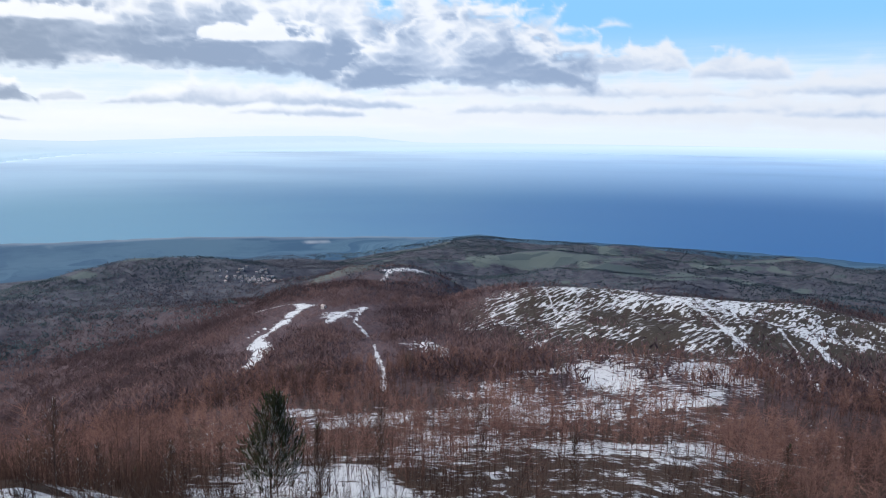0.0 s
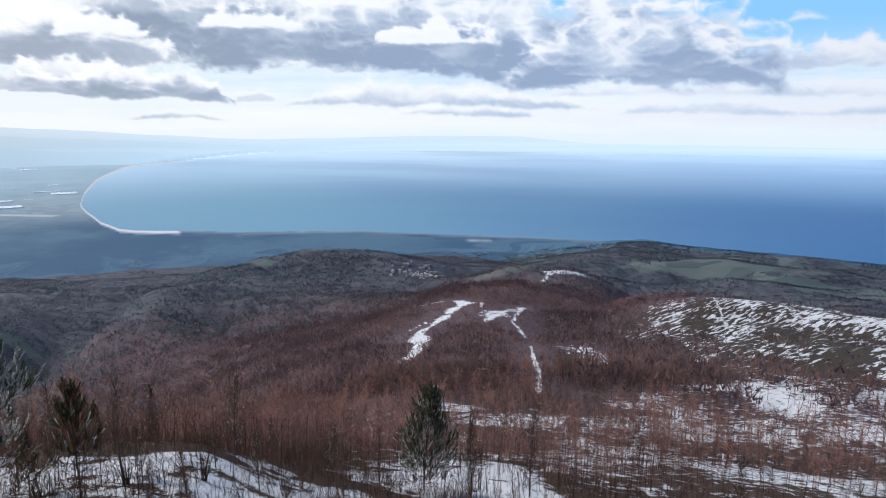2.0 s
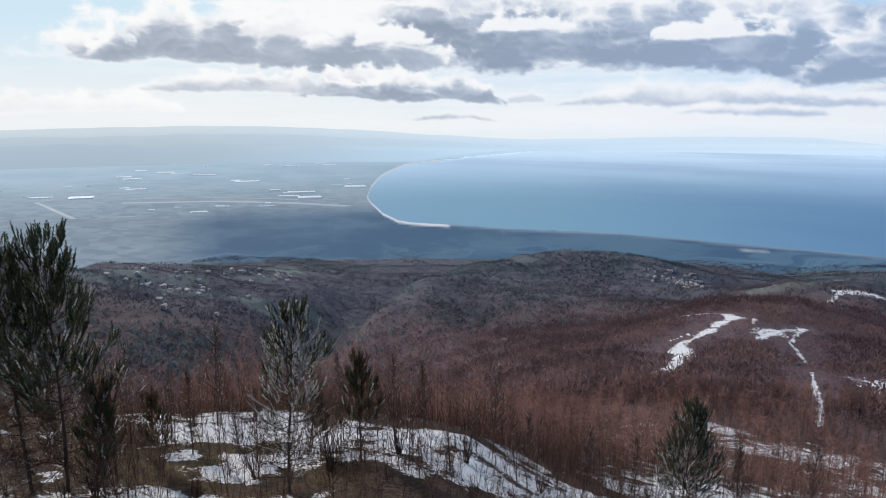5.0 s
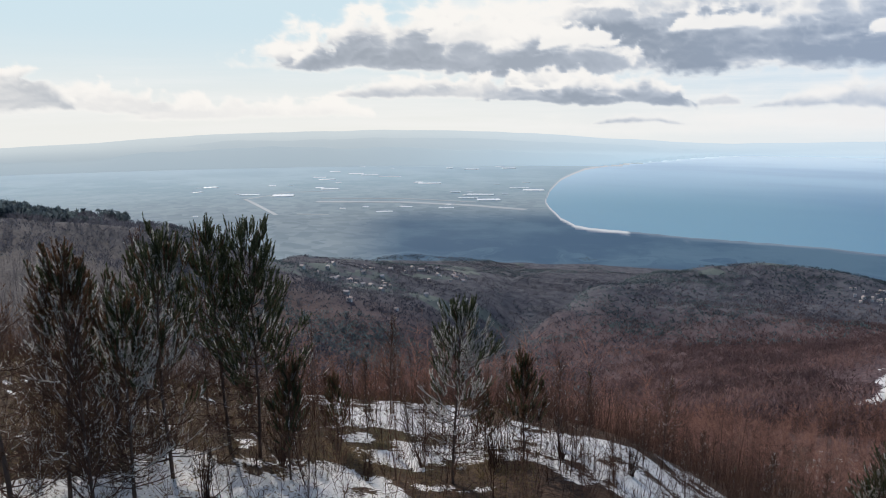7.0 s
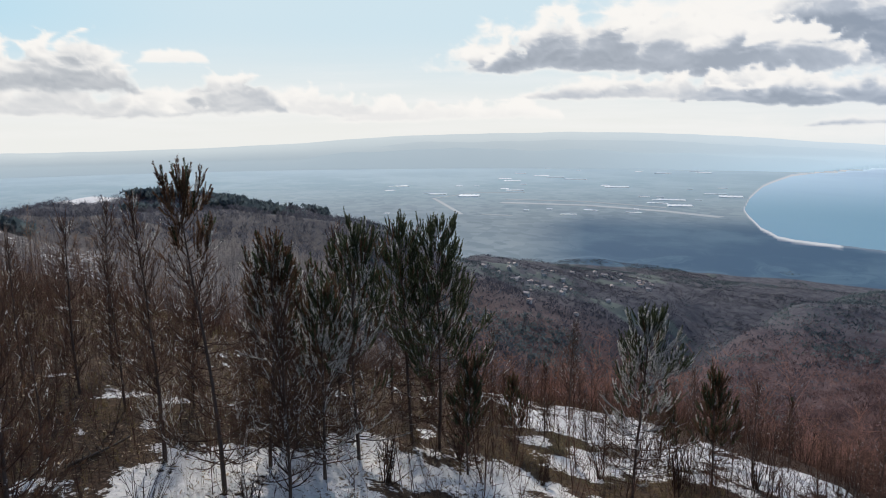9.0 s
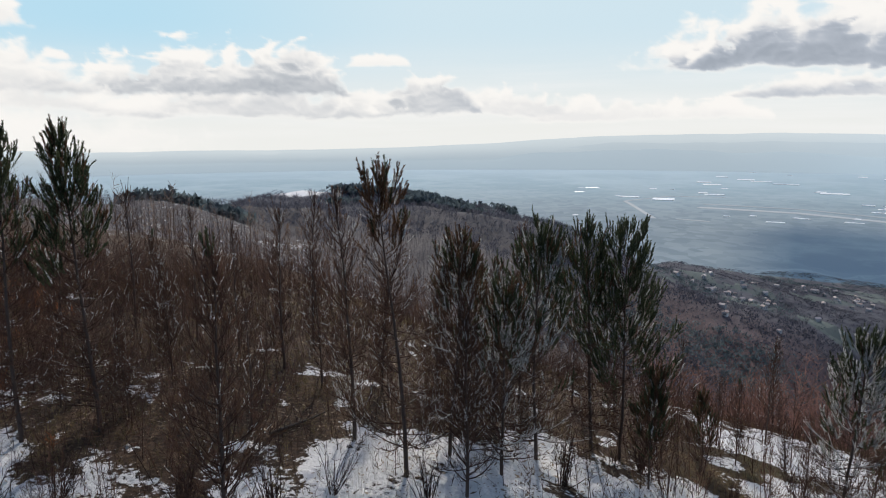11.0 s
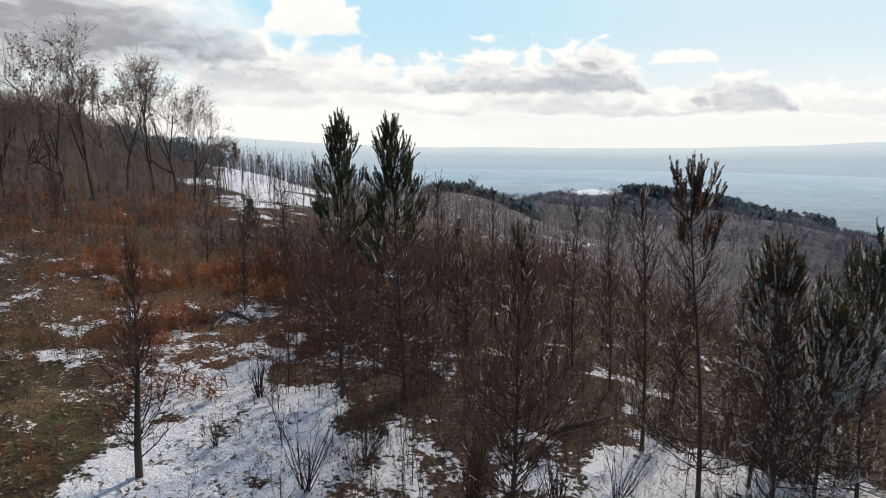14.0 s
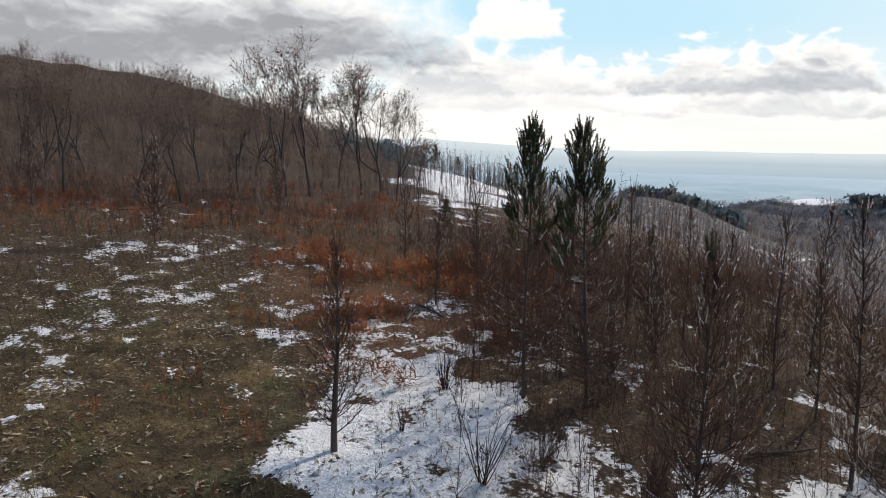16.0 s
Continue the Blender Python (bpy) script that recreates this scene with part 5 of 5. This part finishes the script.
stand(pine("pine_tree", 6.6, 0.12, 0.34, 0.62, 0.02, 1.5, "bushy green pine dusted with rime on the steep slope", coat=0.3, fat=1.35), 14.2, 42)
stand(pine("pine_tree", 7.2, 0.80, 0.26, 0.35, 0.75, 1.0, "half-scorched pine with a brown needle top"), 82.0, 16)
stand(pine("pine_tree", 5.6, 0.62, 0.30, 0.7, 0.45, 1.2, FROSTED_LABEL, coat=0.08), 78.3, 17.5)
stand(pine("pine_tree", 4.9, 0.55, 0.30, 0.9, 0.25, 1.1, FROSTED_LABEL, coat=0.10), 73.8, 17)
small = stand(pine("pine_tree", 3.9, 0.35, 0.21, 0.15, 0.50, 0.75, "small brownish-green pine in the brush"), 41.4, 24)
for az, r, s in ((61.5, 20, 0.9), (57.5, 24, 0.7), (76.0, 21, 1.2), (117.5, 46, 0.7), (118.4, 112, 1.0), (116.6, 118, 0.8), (44.8, 25, 0.6)):
    planted(small, az, r, az * 37 % 360, s)

burnt = stand(pine("burnt_pine", 6.0, 1.1, 0.33, 0.12, 0.2, 1.5, "dense burnt pine with upswept bare branches"), 97.4, 11.8)
dead_a = stand(pine("dead_pine", 6.6, 1.1, 0.27, 0.45, 0.25, 1.2, DEAD_LABEL), 86.4, 18)
dead_b = stand(pine("dead_pine", 5.6, 1.1, 0.24, 0.3, 0.25, 0.9, DEAD_LABEL), 92, 24)
stand(pine("dead_pine", 5.0, 1.1, 0.36, 0.0, 0.10, 0.9, "small dead tree with wide bare branches standing in snow", girth=1.9), 127.2, 16.5)
dead_d = stand(pine("dead_pine", 4.6, 1.1, 0.30, 0.7, 0.3, 1.2, "scorched young pine with rime on its bare twigs"), 76.8, 15.2)
for k, (az, r, s) in enumerate(((89.0, 22, 0.7), (95.5, 26, 0.85), (100.6, 24, 0.85), (103, 30, 1.0), (108, 28, 0.8), (115, 32, 0.85), (113.6, 26, 0.6), (79.3, 24, 0.9),
                                (76, 26, 0.9), (74.6, 21, 0.8), (72.4, 25, 1.0), (68, 28, 0.9), (62.4, 27, 0.6), (59.5, 30, 0.7), (55, 26, 0.5), (53, 31, 0.7), (50, 25, 0.5),
                                (45.5, 27, 0.6), (38.5, 27, 0.65), (36, 30, 0.5), (30, 32, 0.65), (27, 32, 0.55), (22, 36, 0.7), (18, 37, 0.7), (10, 40, 0.8), (5, 44, 0.9),
                                (94.8, 19, 0.65), (84, 22, 0.85), (106.5, 24, 0.65), (110, 34, 0.85), (118.5, 30, 0.75), (121, 38, 0.8),
                                (140.2, 40, 1.15), (134.5, 46, 0.7), (131, 52, 0.8), (148, 52, 0.9), (-4, 46, 0.9), (-12, 50, 0.9), (-20, 48, 0.8), (-28, 52, 0.9),
                                (89.6, 27, 0.9), (98.6, 28, 0.9), (17, 29, 0.4), (21, 27, 0.45), (24.5, 30, 0.35), (28, 26, 0.4), (31.5, 29, 0.5), (33.8, 24, 0.35), (37, 24, 0.45),
                                (40, 28, 0.4), (43, 30, 0.5), (48.5, 28, 0.45), (51.5, 27, 0.4), (56.5, 29, 0.5), (58.5, 26, 0.4), (60.6, 23, 0.45), (64.5, 26, 0.5), (104, 21, 0.6), (108.5, 22, 0.6), (101.5, 27, 0.7))):
    planted((dead_a, dead_b, dead_d, dead_b, burnt)[k % 5], az, r, k * 77 % 360, s)

kinds = [stand(bare_tree("bare_tree", h, sp, 5, "tall leafless tree with a fine twiggy crown", lv), az, r)
         for h, sp, lv, az, r in ((16.2, 0.44, 220, 130.3, 62), (15.6, 0.43, 180, 128.5, 64), (14.2, 0.42, 90, 124.4, 68))]
for k, (az, r, s) in enumerate(((122.8, 70, 0.98), (121.6, 66, 0.7), (126.2, 74, 0.85), (132.6, 78, 0.7), (136.8, 70, 0.95), (139.5, 82, 0.8),
                                (144.5, 72, 0.95), (147.2, 62, 0.8), (151, 56, 1.05), (131.8, 96, 0.7), (127.4, 90, 0.8), (119.8, 62, 0.5), (142.8, 90, 0.8), (148.6, 74, 0.9), (146, 60, 1.0), (141.2, 64, 0.95), (138.2, 58, 0.75), (134, 66, 0.85), (150, 88, 1.0), (145.5, 100, 0.9), (137, 104, 0.9), (133, 112, 0.8), (129.6, 110, 0.7), (140, 118, 0.9), (147.5, 120, 0.9),
                                (19.6, 62, 0.34), (24, 84, 0.36), (28, 70, 0.30), (33, 66, 0.32), (10, 92, 0.36), (6, 78, 0.38), (0, 96, 0.42), (-3, 84, 0.36), (-7, 110, 0.42),
                                (-10.4, 120, 0.5), (-14, 104, 0.4), (-18, 126, 0.45), (-22, 92, 0.4), (-26, 112, 0.4), (-5.6, 150, 0.5), (2.4, 134, 0.42), (11.6, 140, 0.4), (38, 58, 0.28), (43.6, 52, 0.28))):
    planted(kinds[k % 3], az, r, k * 67 % 360, s * (0.8 if az > 133 else 1.0))


def shrub(h, stems, lean, label):
    """A leafless shrub: thin stems fanning out from one foot, each with a few twigs."""
    S = Soup()
    for _ in range(stems):
        d = np.array([rng.normal(lean[0], 0.28), rng.normal(lean[1], 0.28), 1.0])
        L = h * rng.uniform(0.55, 1.1)
        pts, end = curve(rng.normal(0, 0.06, 3) * [1, 1, 0] - [0, 0, 0.1], d, L, 6, 0.06, 0.03)
        tube(S, pts, np.linspace(0.014, 0.005, len(pts)), 4, rng.uniform(0.0, 0.5))
        for _ in range(5):
            i = rng.integers(2, len(pts))
            sp, _e = curve(pts[i], end + rng.normal(0, 0.5, 3), L * rng.uniform(0.12, 0.3), 2, 0.1, 0.05)
            tube(S, sp, (0.006, 0.005, 0.003), 3, rng.uniform(0.0, 0.5))
    return tagged(new("shrub", S.mesh("shrub", DEAD)), label, "shrub", "leafless shrubs")


fan = stand(shrub(2.3, 16, (0.25, 0.35), "leafless shrub with a fan of thin dark stems in snow"), 114.6, 15.2)
low_fan = stand(shrub(1.4, 22, (0.0, 0.0), "low leafless shrub with many thin stems in snow"), 100.5, 14.6)
for az, r, s, m in ((109.5, 16.5, 0.7, fan), (121.5, 17.5, 0.5, low_fan), (117.8, 20.5, 0.8, low_fan), (93.5, 14.2, 0.9, low_fan), (88.4, 15.0, 0.7, fan), (80.2, 14.6, 0.9, low_fan),
                    (68.4, 17.5, 1.0, low_fan), (62.2, 21.5, 0.9, low_fan), (55.0, 20.5, 0.6, low_fan), (50.2, 22.5, 0.8, fan), (44.0, 23.0, 1.0, low_fan), (38.2, 25.0, 0.9, low_fan), (32.4, 26.0, 1.0, low_fan), (26.0, 27.5, 0.8, fan)):
    planted(m, az, r, az * 53 % 360, s)


# ---- buildings, greenhouses and roads ----
def plain_mat(name, a, b, scale=1.0, rough=0.8):
    N = Nodes(name)
    g = N.noise(N.coords(), scale, 5, 0.65)
    info = N.node("ShaderNodeObjectInfo").outputs["Random"]
    f = N.math("ADD", N.math("MULTIPLY", g, 0.6), N.math("MULTIPLY", info, 0.5), clamp=True)
    return N.surface(N.mix(f, a, b), rough, N.bump(g, 0.2, 0.05))


PLASTER = plain_mat("plaster", (0.38, 0.34, 0.31), (0.72, 0.68, 0.64))
ROOF = plain_mat("snow_dusted_tiles", (0.28, 0.17, 0.13), (0.62, 0.55, 0.52))
GLASSHOUSE = plain_mat("greenhouse_film", (0.75, 0.77, 0.78), (0.9, 0.91, 0.91), 0.2, 0.35)
ASPHALT = plain_mat("pale_road", (0.32, 0.36, 0.38), (0.42, 0.45, 0.46), 0.05)
STONE = plain_mat("field_stone", (0.16, 0.15, 0.135), (0.38, 0.36, 0.33), 9)


def boxed(x0, x1, y0, y1, z0, z1):
    v = [(x, y, z) for x in (x0, x1) for y in (y0, y1) for z in (z0, z1)]
    return v, [(0, 1, 3, 2), (4, 6, 7, 5), (0, 4, 5, 1), (2, 3, 7, 6), (0, 2, 6, 4), (1, 5, 7, 3)]


def house(w, d, h, label, group):
    ob = new("house")
    v, f = boxed(-w / 2, w / 2, -d / 2, d / 2, -1.0, h)
    n = len(v)
    me = bpy.data.meshes.new("wall")
    rise = w * 0.24
    v += [(0, -d / 2, h + rise), (0, d / 2, h + rise)]
    f = f[:5] + [(1, 5, n), (7, 3, n + 1)]
    me.from_pydata(v, [], f)
    me.materials.append(PLASTER)
    part("wall", me, ob)
    e, t = w * 0.08, w * 0.05
    rv = []
    for y in (-d / 2 - e, d / 2 + e):
        rv += [(-w / 2 - e, y, h - rise * 0.16), (0, y, h + rise), (w / 2 + e, y, h - rise * 0.16), (w / 2 + e, y, h - rise * 0.16 + t), (0, y, h + rise + t), (-w / 2 - e, y, h - rise * 0.16 + t)]
    rf = [(0, 1, 4, 5), (1, 2, 3, 4), (6, 11, 10, 7), (7, 10, 9, 8)] + [(k, k + 6, (k + 1) % 6 + 6, (k + 1) % 6) for k in range(6)]
    me = bpy.data.meshes.new("roof")
    me.from_pydata(rv, [], rf)
    me.materials.append(ROOF)
    part("roof", me, ob, "snow-dusted tiled roof")
    for k, x in enumerate((-w * 0.25, w * 0.25)):
        v, f = boxed(x - w * 0.07, x + w * 0.07, -d / 2 - 0.03, -d / 2 + 0.02, h * 0.4, h * 0.75)
        me = bpy.data.meshes.new("window")
        me.from_pydata(v, [], f)
        me.materials.append(BARK)
        part("window", me, ob)
    return tagged(ob, label, "house", group)


def village(models, places):
    first = {}
    for k, (az, r, turn) in enumerate(places):
        m = k % len(models)
        p = at(az, r)
        M = pose(p.x, p.y, p.z, 0, 0, turn)
        if m not in first:
            first[m] = house(*models[m])
            first[m].matrix_basis = M
        else:
            copy_thing(first[m], M)


R2 = random.Random(5)
village([(1.5, 2.0, 1.2, "small plastered house with a snow-dusted roof in the hill village", "houses of the hill village"),
         (1.3, 1.7, 1.5, "narrow pale house of the hill village below the woods", "houses of the hill village")],
        [(R2.gauss(15.0, 1.1), R2.gauss(527, 14), R2.uniform(0, 180)) for _ in range(64)])
village([(2.6, 3.4, 1.8, "pale farmhouse among fields on the low plateau", "farmhouses on the plateau"),
         (1.7, 2.2, 1.3, "small farmhouse with light walls on the low plateau", "farmhouses on the plateau")],
        [(R2.gauss(49, 1.6), R2.gauss(600, 14), R2.uniform(0, 180)) for _ in range(22)] + [(R2.gauss(55.5, 2.2), R2.gauss(505, 26), R2.uniform(0, 180)) for _ in range(24)]
        + [(R2.uniform(50, 58), R2.uniform(380, 520), R2.uniform(0, 180)) for _ in range(8)])
village([(1.5, 2.0, 1.2, "lone white hut beside the snowy track", "huts by the track")], [(9.7, 256, 40)])


def greenhouse(w, d, bays, label):
    """A block of arched plastic halls."""
    ob = new("greenhouse")
    for b in range(bays):
        x0 = -w / 2 + w / bays * b
        a = [math.pi * k / 8 for k in range(9)]
        ring = [(x0 + w / bays * (0.5 - 0.49 * math.cos(t)), 0.8 + 1.0 * math.sin(t)) for t in a]
        ring = [(ring[0][0], -1.0)] + ring + [(ring[-1][0], -1.0)]
        n = len(ring)
        v = [(x, y, z) for y in (-d / 2, d / 2) for x, z in ring]
        f = [(k, k + 1, k + 1 + n, k + n) for k in range(n - 1)] + [tuple(range(n))[::-1], tuple(range(n, 2 * n))]
        me = bpy.data.meshes.new("hall")
        me.from_pydata(v, [], f)
        me.materials.append(GLASSHOUSE)
        part("hall", me, ob)
    return tagged(ob, label, "greenhouse", "greenhouses on the plain")


wide = greenhouse(48, 40, 5, "block of white plastic greenhouses on the coastal plain")
low = greenhouse(34, 24, 3, "small white plastic greenhouse among fields")
spots = [(61.5, 1640), (57.8, 1776), (58.0, 2071), (53.0, 2143), (45.7, 1606), (45.0, 1500), (41.4, 1717), (46.4, 2444), (43.4, 2500), (55.7, 2275), (49.8, 1900)]
k = 0
for az, r in spots:
    p = at(az, r)
    M = pose(p.x, p.y, p.z, 0, 0, az + R2.uniform(-12, 12))
    if k == 0:
        wide.matrix_basis = M
    else:
        copy_thing(wide, M).scale = (R2.uniform(0.9, 1.6), R2.uniform(0.4, 0.9), 0.9)
    k += 1
    if r > 1200:
        q = at(az + R2.uniform(-1.6, 1.6) + 1.2, r * R2.uniform(1.02, 1.05))
        copy_thing(wide, pose(q.x, q.y, q.z, 0, 0, az + R2.uniform(-12, 12))).scale = (R2.uniform(0.4, 1.2), R2.uniform(0.25, 0.7), 0.8)
for n in range(24):
    az, r = R2.uniform(42, 70), R2.uniform(1250, 2700)
    if az > 60:
        r = min(r, 1900)
    p = at(az, r)
    M = pose(p.x, p.y, p.z, 0, 0, az + R2.uniform(-25, 25))
    if n == 0:
        low.matrix_basis = M
    else:
        copy_thing(low, M).scale = (R2.uniform(0.25, 0.9), R2.uniform(0.2, 0.7), 0.6)


def road(name, pts, width, label, lift=0.3):
    """A flat road along (azimuth, distance) points."""
    xy = [Vector((-math.sin(radians(a)) * r, math.cos(radians(a)) * r)) for a, r in pts]
    line_ = []
    for a, b in zip(xy, xy[1:]):
        n = max(2, int((b - a).length / 25))
        line_ += [a.lerp(b, j / n) for j in range(n)]
    line_.append(xy[-1])
    v, f = [], []
    for j, p in enumerate(line_):
        d = (line_[min(j + 1, len(line_) - 1)] - line_[max(j - 1, 0)]).normalized()
        s = Vector((-d.y, d.x)) * width / 2
        for q, dz in ((p - s, -1.5), (p - s, lift), (p + s, lift), (p + s, -1.5)):
            v.append((q.x, q.y, ground(p.x, p.y) + dz))
    for j in range(len(line_) - 1):
        f += [(4 * j + k, 4 * j + 4 + k, 4 * j + 5 + k, 4 * j + 1 + k) for k in range(3)]
    me = bpy.data.meshes.new(name)
    me.from_pydata(v, [], f)
    me.materials.append(ASPHALT)
    return tagged(new(name, me), label, "road", kind="structure")


road("road_1", [(58.9, 1505), (52, 1470), (46, 1400), (42.0, 1340)], 24, "long pale runway strip on the coastal plain")
road("road_2", [(58.5, 1570), (52, 1540), (46, 1460)], 12, "taxiway beside the runway strip")
road("road_3", [(64.4, 1590), (64.0, 1540), (62.1, 1305)], 9, "pale road crossing the plain")
road("road_4", [(64.4, 1590), (61, 1720), (57, 1730)], 7, "pale road bending across the plain")
road("road_5", [(60.5, 1310), (58, 1290)], 9, "pale road end on the plain")


# ---- stones, logs and litter on the shoulder ----
def stones():
    P, az, r = scatter(1500, 100, 158, 10, 60, lambda x, y, az, r: 0.15 + 0.85 * patches(x, y, 5, 81))
    n = len(P)
    base = np.array([(1, 0, 0), (0, 1, 0), (-1, 0, 0), (0, -1, 0), (0, 0, 0.7), (0, 0, -0.5)], float)
    faces = np.array([(0, 1, 4), (1, 2, 4), (2, 3, 4), (3, 0, 4), (1, 0, 5), (2, 1, 5), (3, 2, 5), (0, 3, 5)])
    size = 0.03 + 0.13 * rng.random(n) ** 3
    v = base[None] * (size[:, None, None] * rng.uniform(0.6, 1.3, (n, 6, 3))) + P[:, None] + [0, 0, 0.05]
    f = faces[None] + 6 * np.arange(n)[:, None, None]
    me = mesh_of("stones", v.reshape(-1, 3), f.reshape(-1, 3), STONE)
    tagged(new("stones", me), "small pale stones scattered in the grass", "stones", kind="stuff")
    # leaf litter and broken twigs
    P, az, r = scatter(70000, 60, 158, 10, 55, lambda x, y, az, r: 0.2 + 0.8 * patches(x, y, 2.5, 82), 0.7)
    n = len(P)
    c = P + [0, 0, 0.07]
    d = rng.normal(size=(n, 3)) * [1, 1, 0.25]
    d /= np.linalg.norm(d, axis=1, keepdims=True)
    s = np.cross(d, [0, 0, 1.0])
    big_leaf = np.where(az > 122, 1.5, 1.0)
    L, W = (big_leaf * (0.02 + 0.12 * rng.random(n) ** 3))[:, None], (big_leaf * (0.010 + 0.030 * rng.random(n) ** 1.5))[:, None]
    v = np.stack([c - d * L, c + s * W, c + d * L, c - s * W + [0, 0, 0.01]], 1).reshape(-1, 3)
    me = mesh_of("leaf_litter", v, np.arange(4 * n).reshape(-1, 4), LITTER, {"tone": np.repeat(rng.random(n), 4)})
    tagged(new("leaf_litter", me), "withered leaves and broken twigs on the ground", "leaf litter", kind="stuff")


LITTER = toned("leaf_litter", (0.07, 0.042, 0.024), (0.42, 0.33, 0.23))
stones()


def log(az, r, length, radius, turn, label):
    S = Soup()
    pts, _ = curve((-length / 2, 0, radius * 0.7), (1, 0, 0.0), length, 8, 0.05)
    tube(S, pts, np.linspace(radius, radius * 0.5, len(pts)), 8, 0.7)
    for k in range(4):
        p = np.array(pts[2 + k])
        tube(S, [p, p + [rng.normal(0, 0.15), rng.normal(0, 0.2), 0.3], p + [rng.normal(0, 0.25), rng.normal(0, 0.3), 0.6]], (radius * 0.35, radius * 0.2, radius * 0.08), 4, 0.6)
    ob = new("fallen_log", S.mesh("fallen_log", PALE_BARK, True))
    p = at(az, r)
    x, y = math.cos(radians(turn)) * length / 2, math.sin(radians(turn)) * length / 2
    tilt = math.degrees(math.atan2(ground(p.x + x, p.y + y) - ground(p.x - x, p.y - y), length))
    ob.matrix_basis = pose(p.x, p.y, p.z, 0, -tilt, turn)
    return tagged(ob, label, "log", "fallen logs")


for az, r, l, rad, turn in ((120.5, 28, 2.6, 0.09, 20), (118.8, 29, 2.0, 0.07, 65), (140.5, 52, 4.0, 0.11, 160), (137.8, 56, 3.4, 0.10, 10), (146, 50, 3.0, 0.09, 35), (98, 21, 2.4, 0.06, 40), (91, 19, 2.0, 0.05, 130)):
    log(az, r, l, rad, turn, "weathered grey fallen log with broken branch stubs")
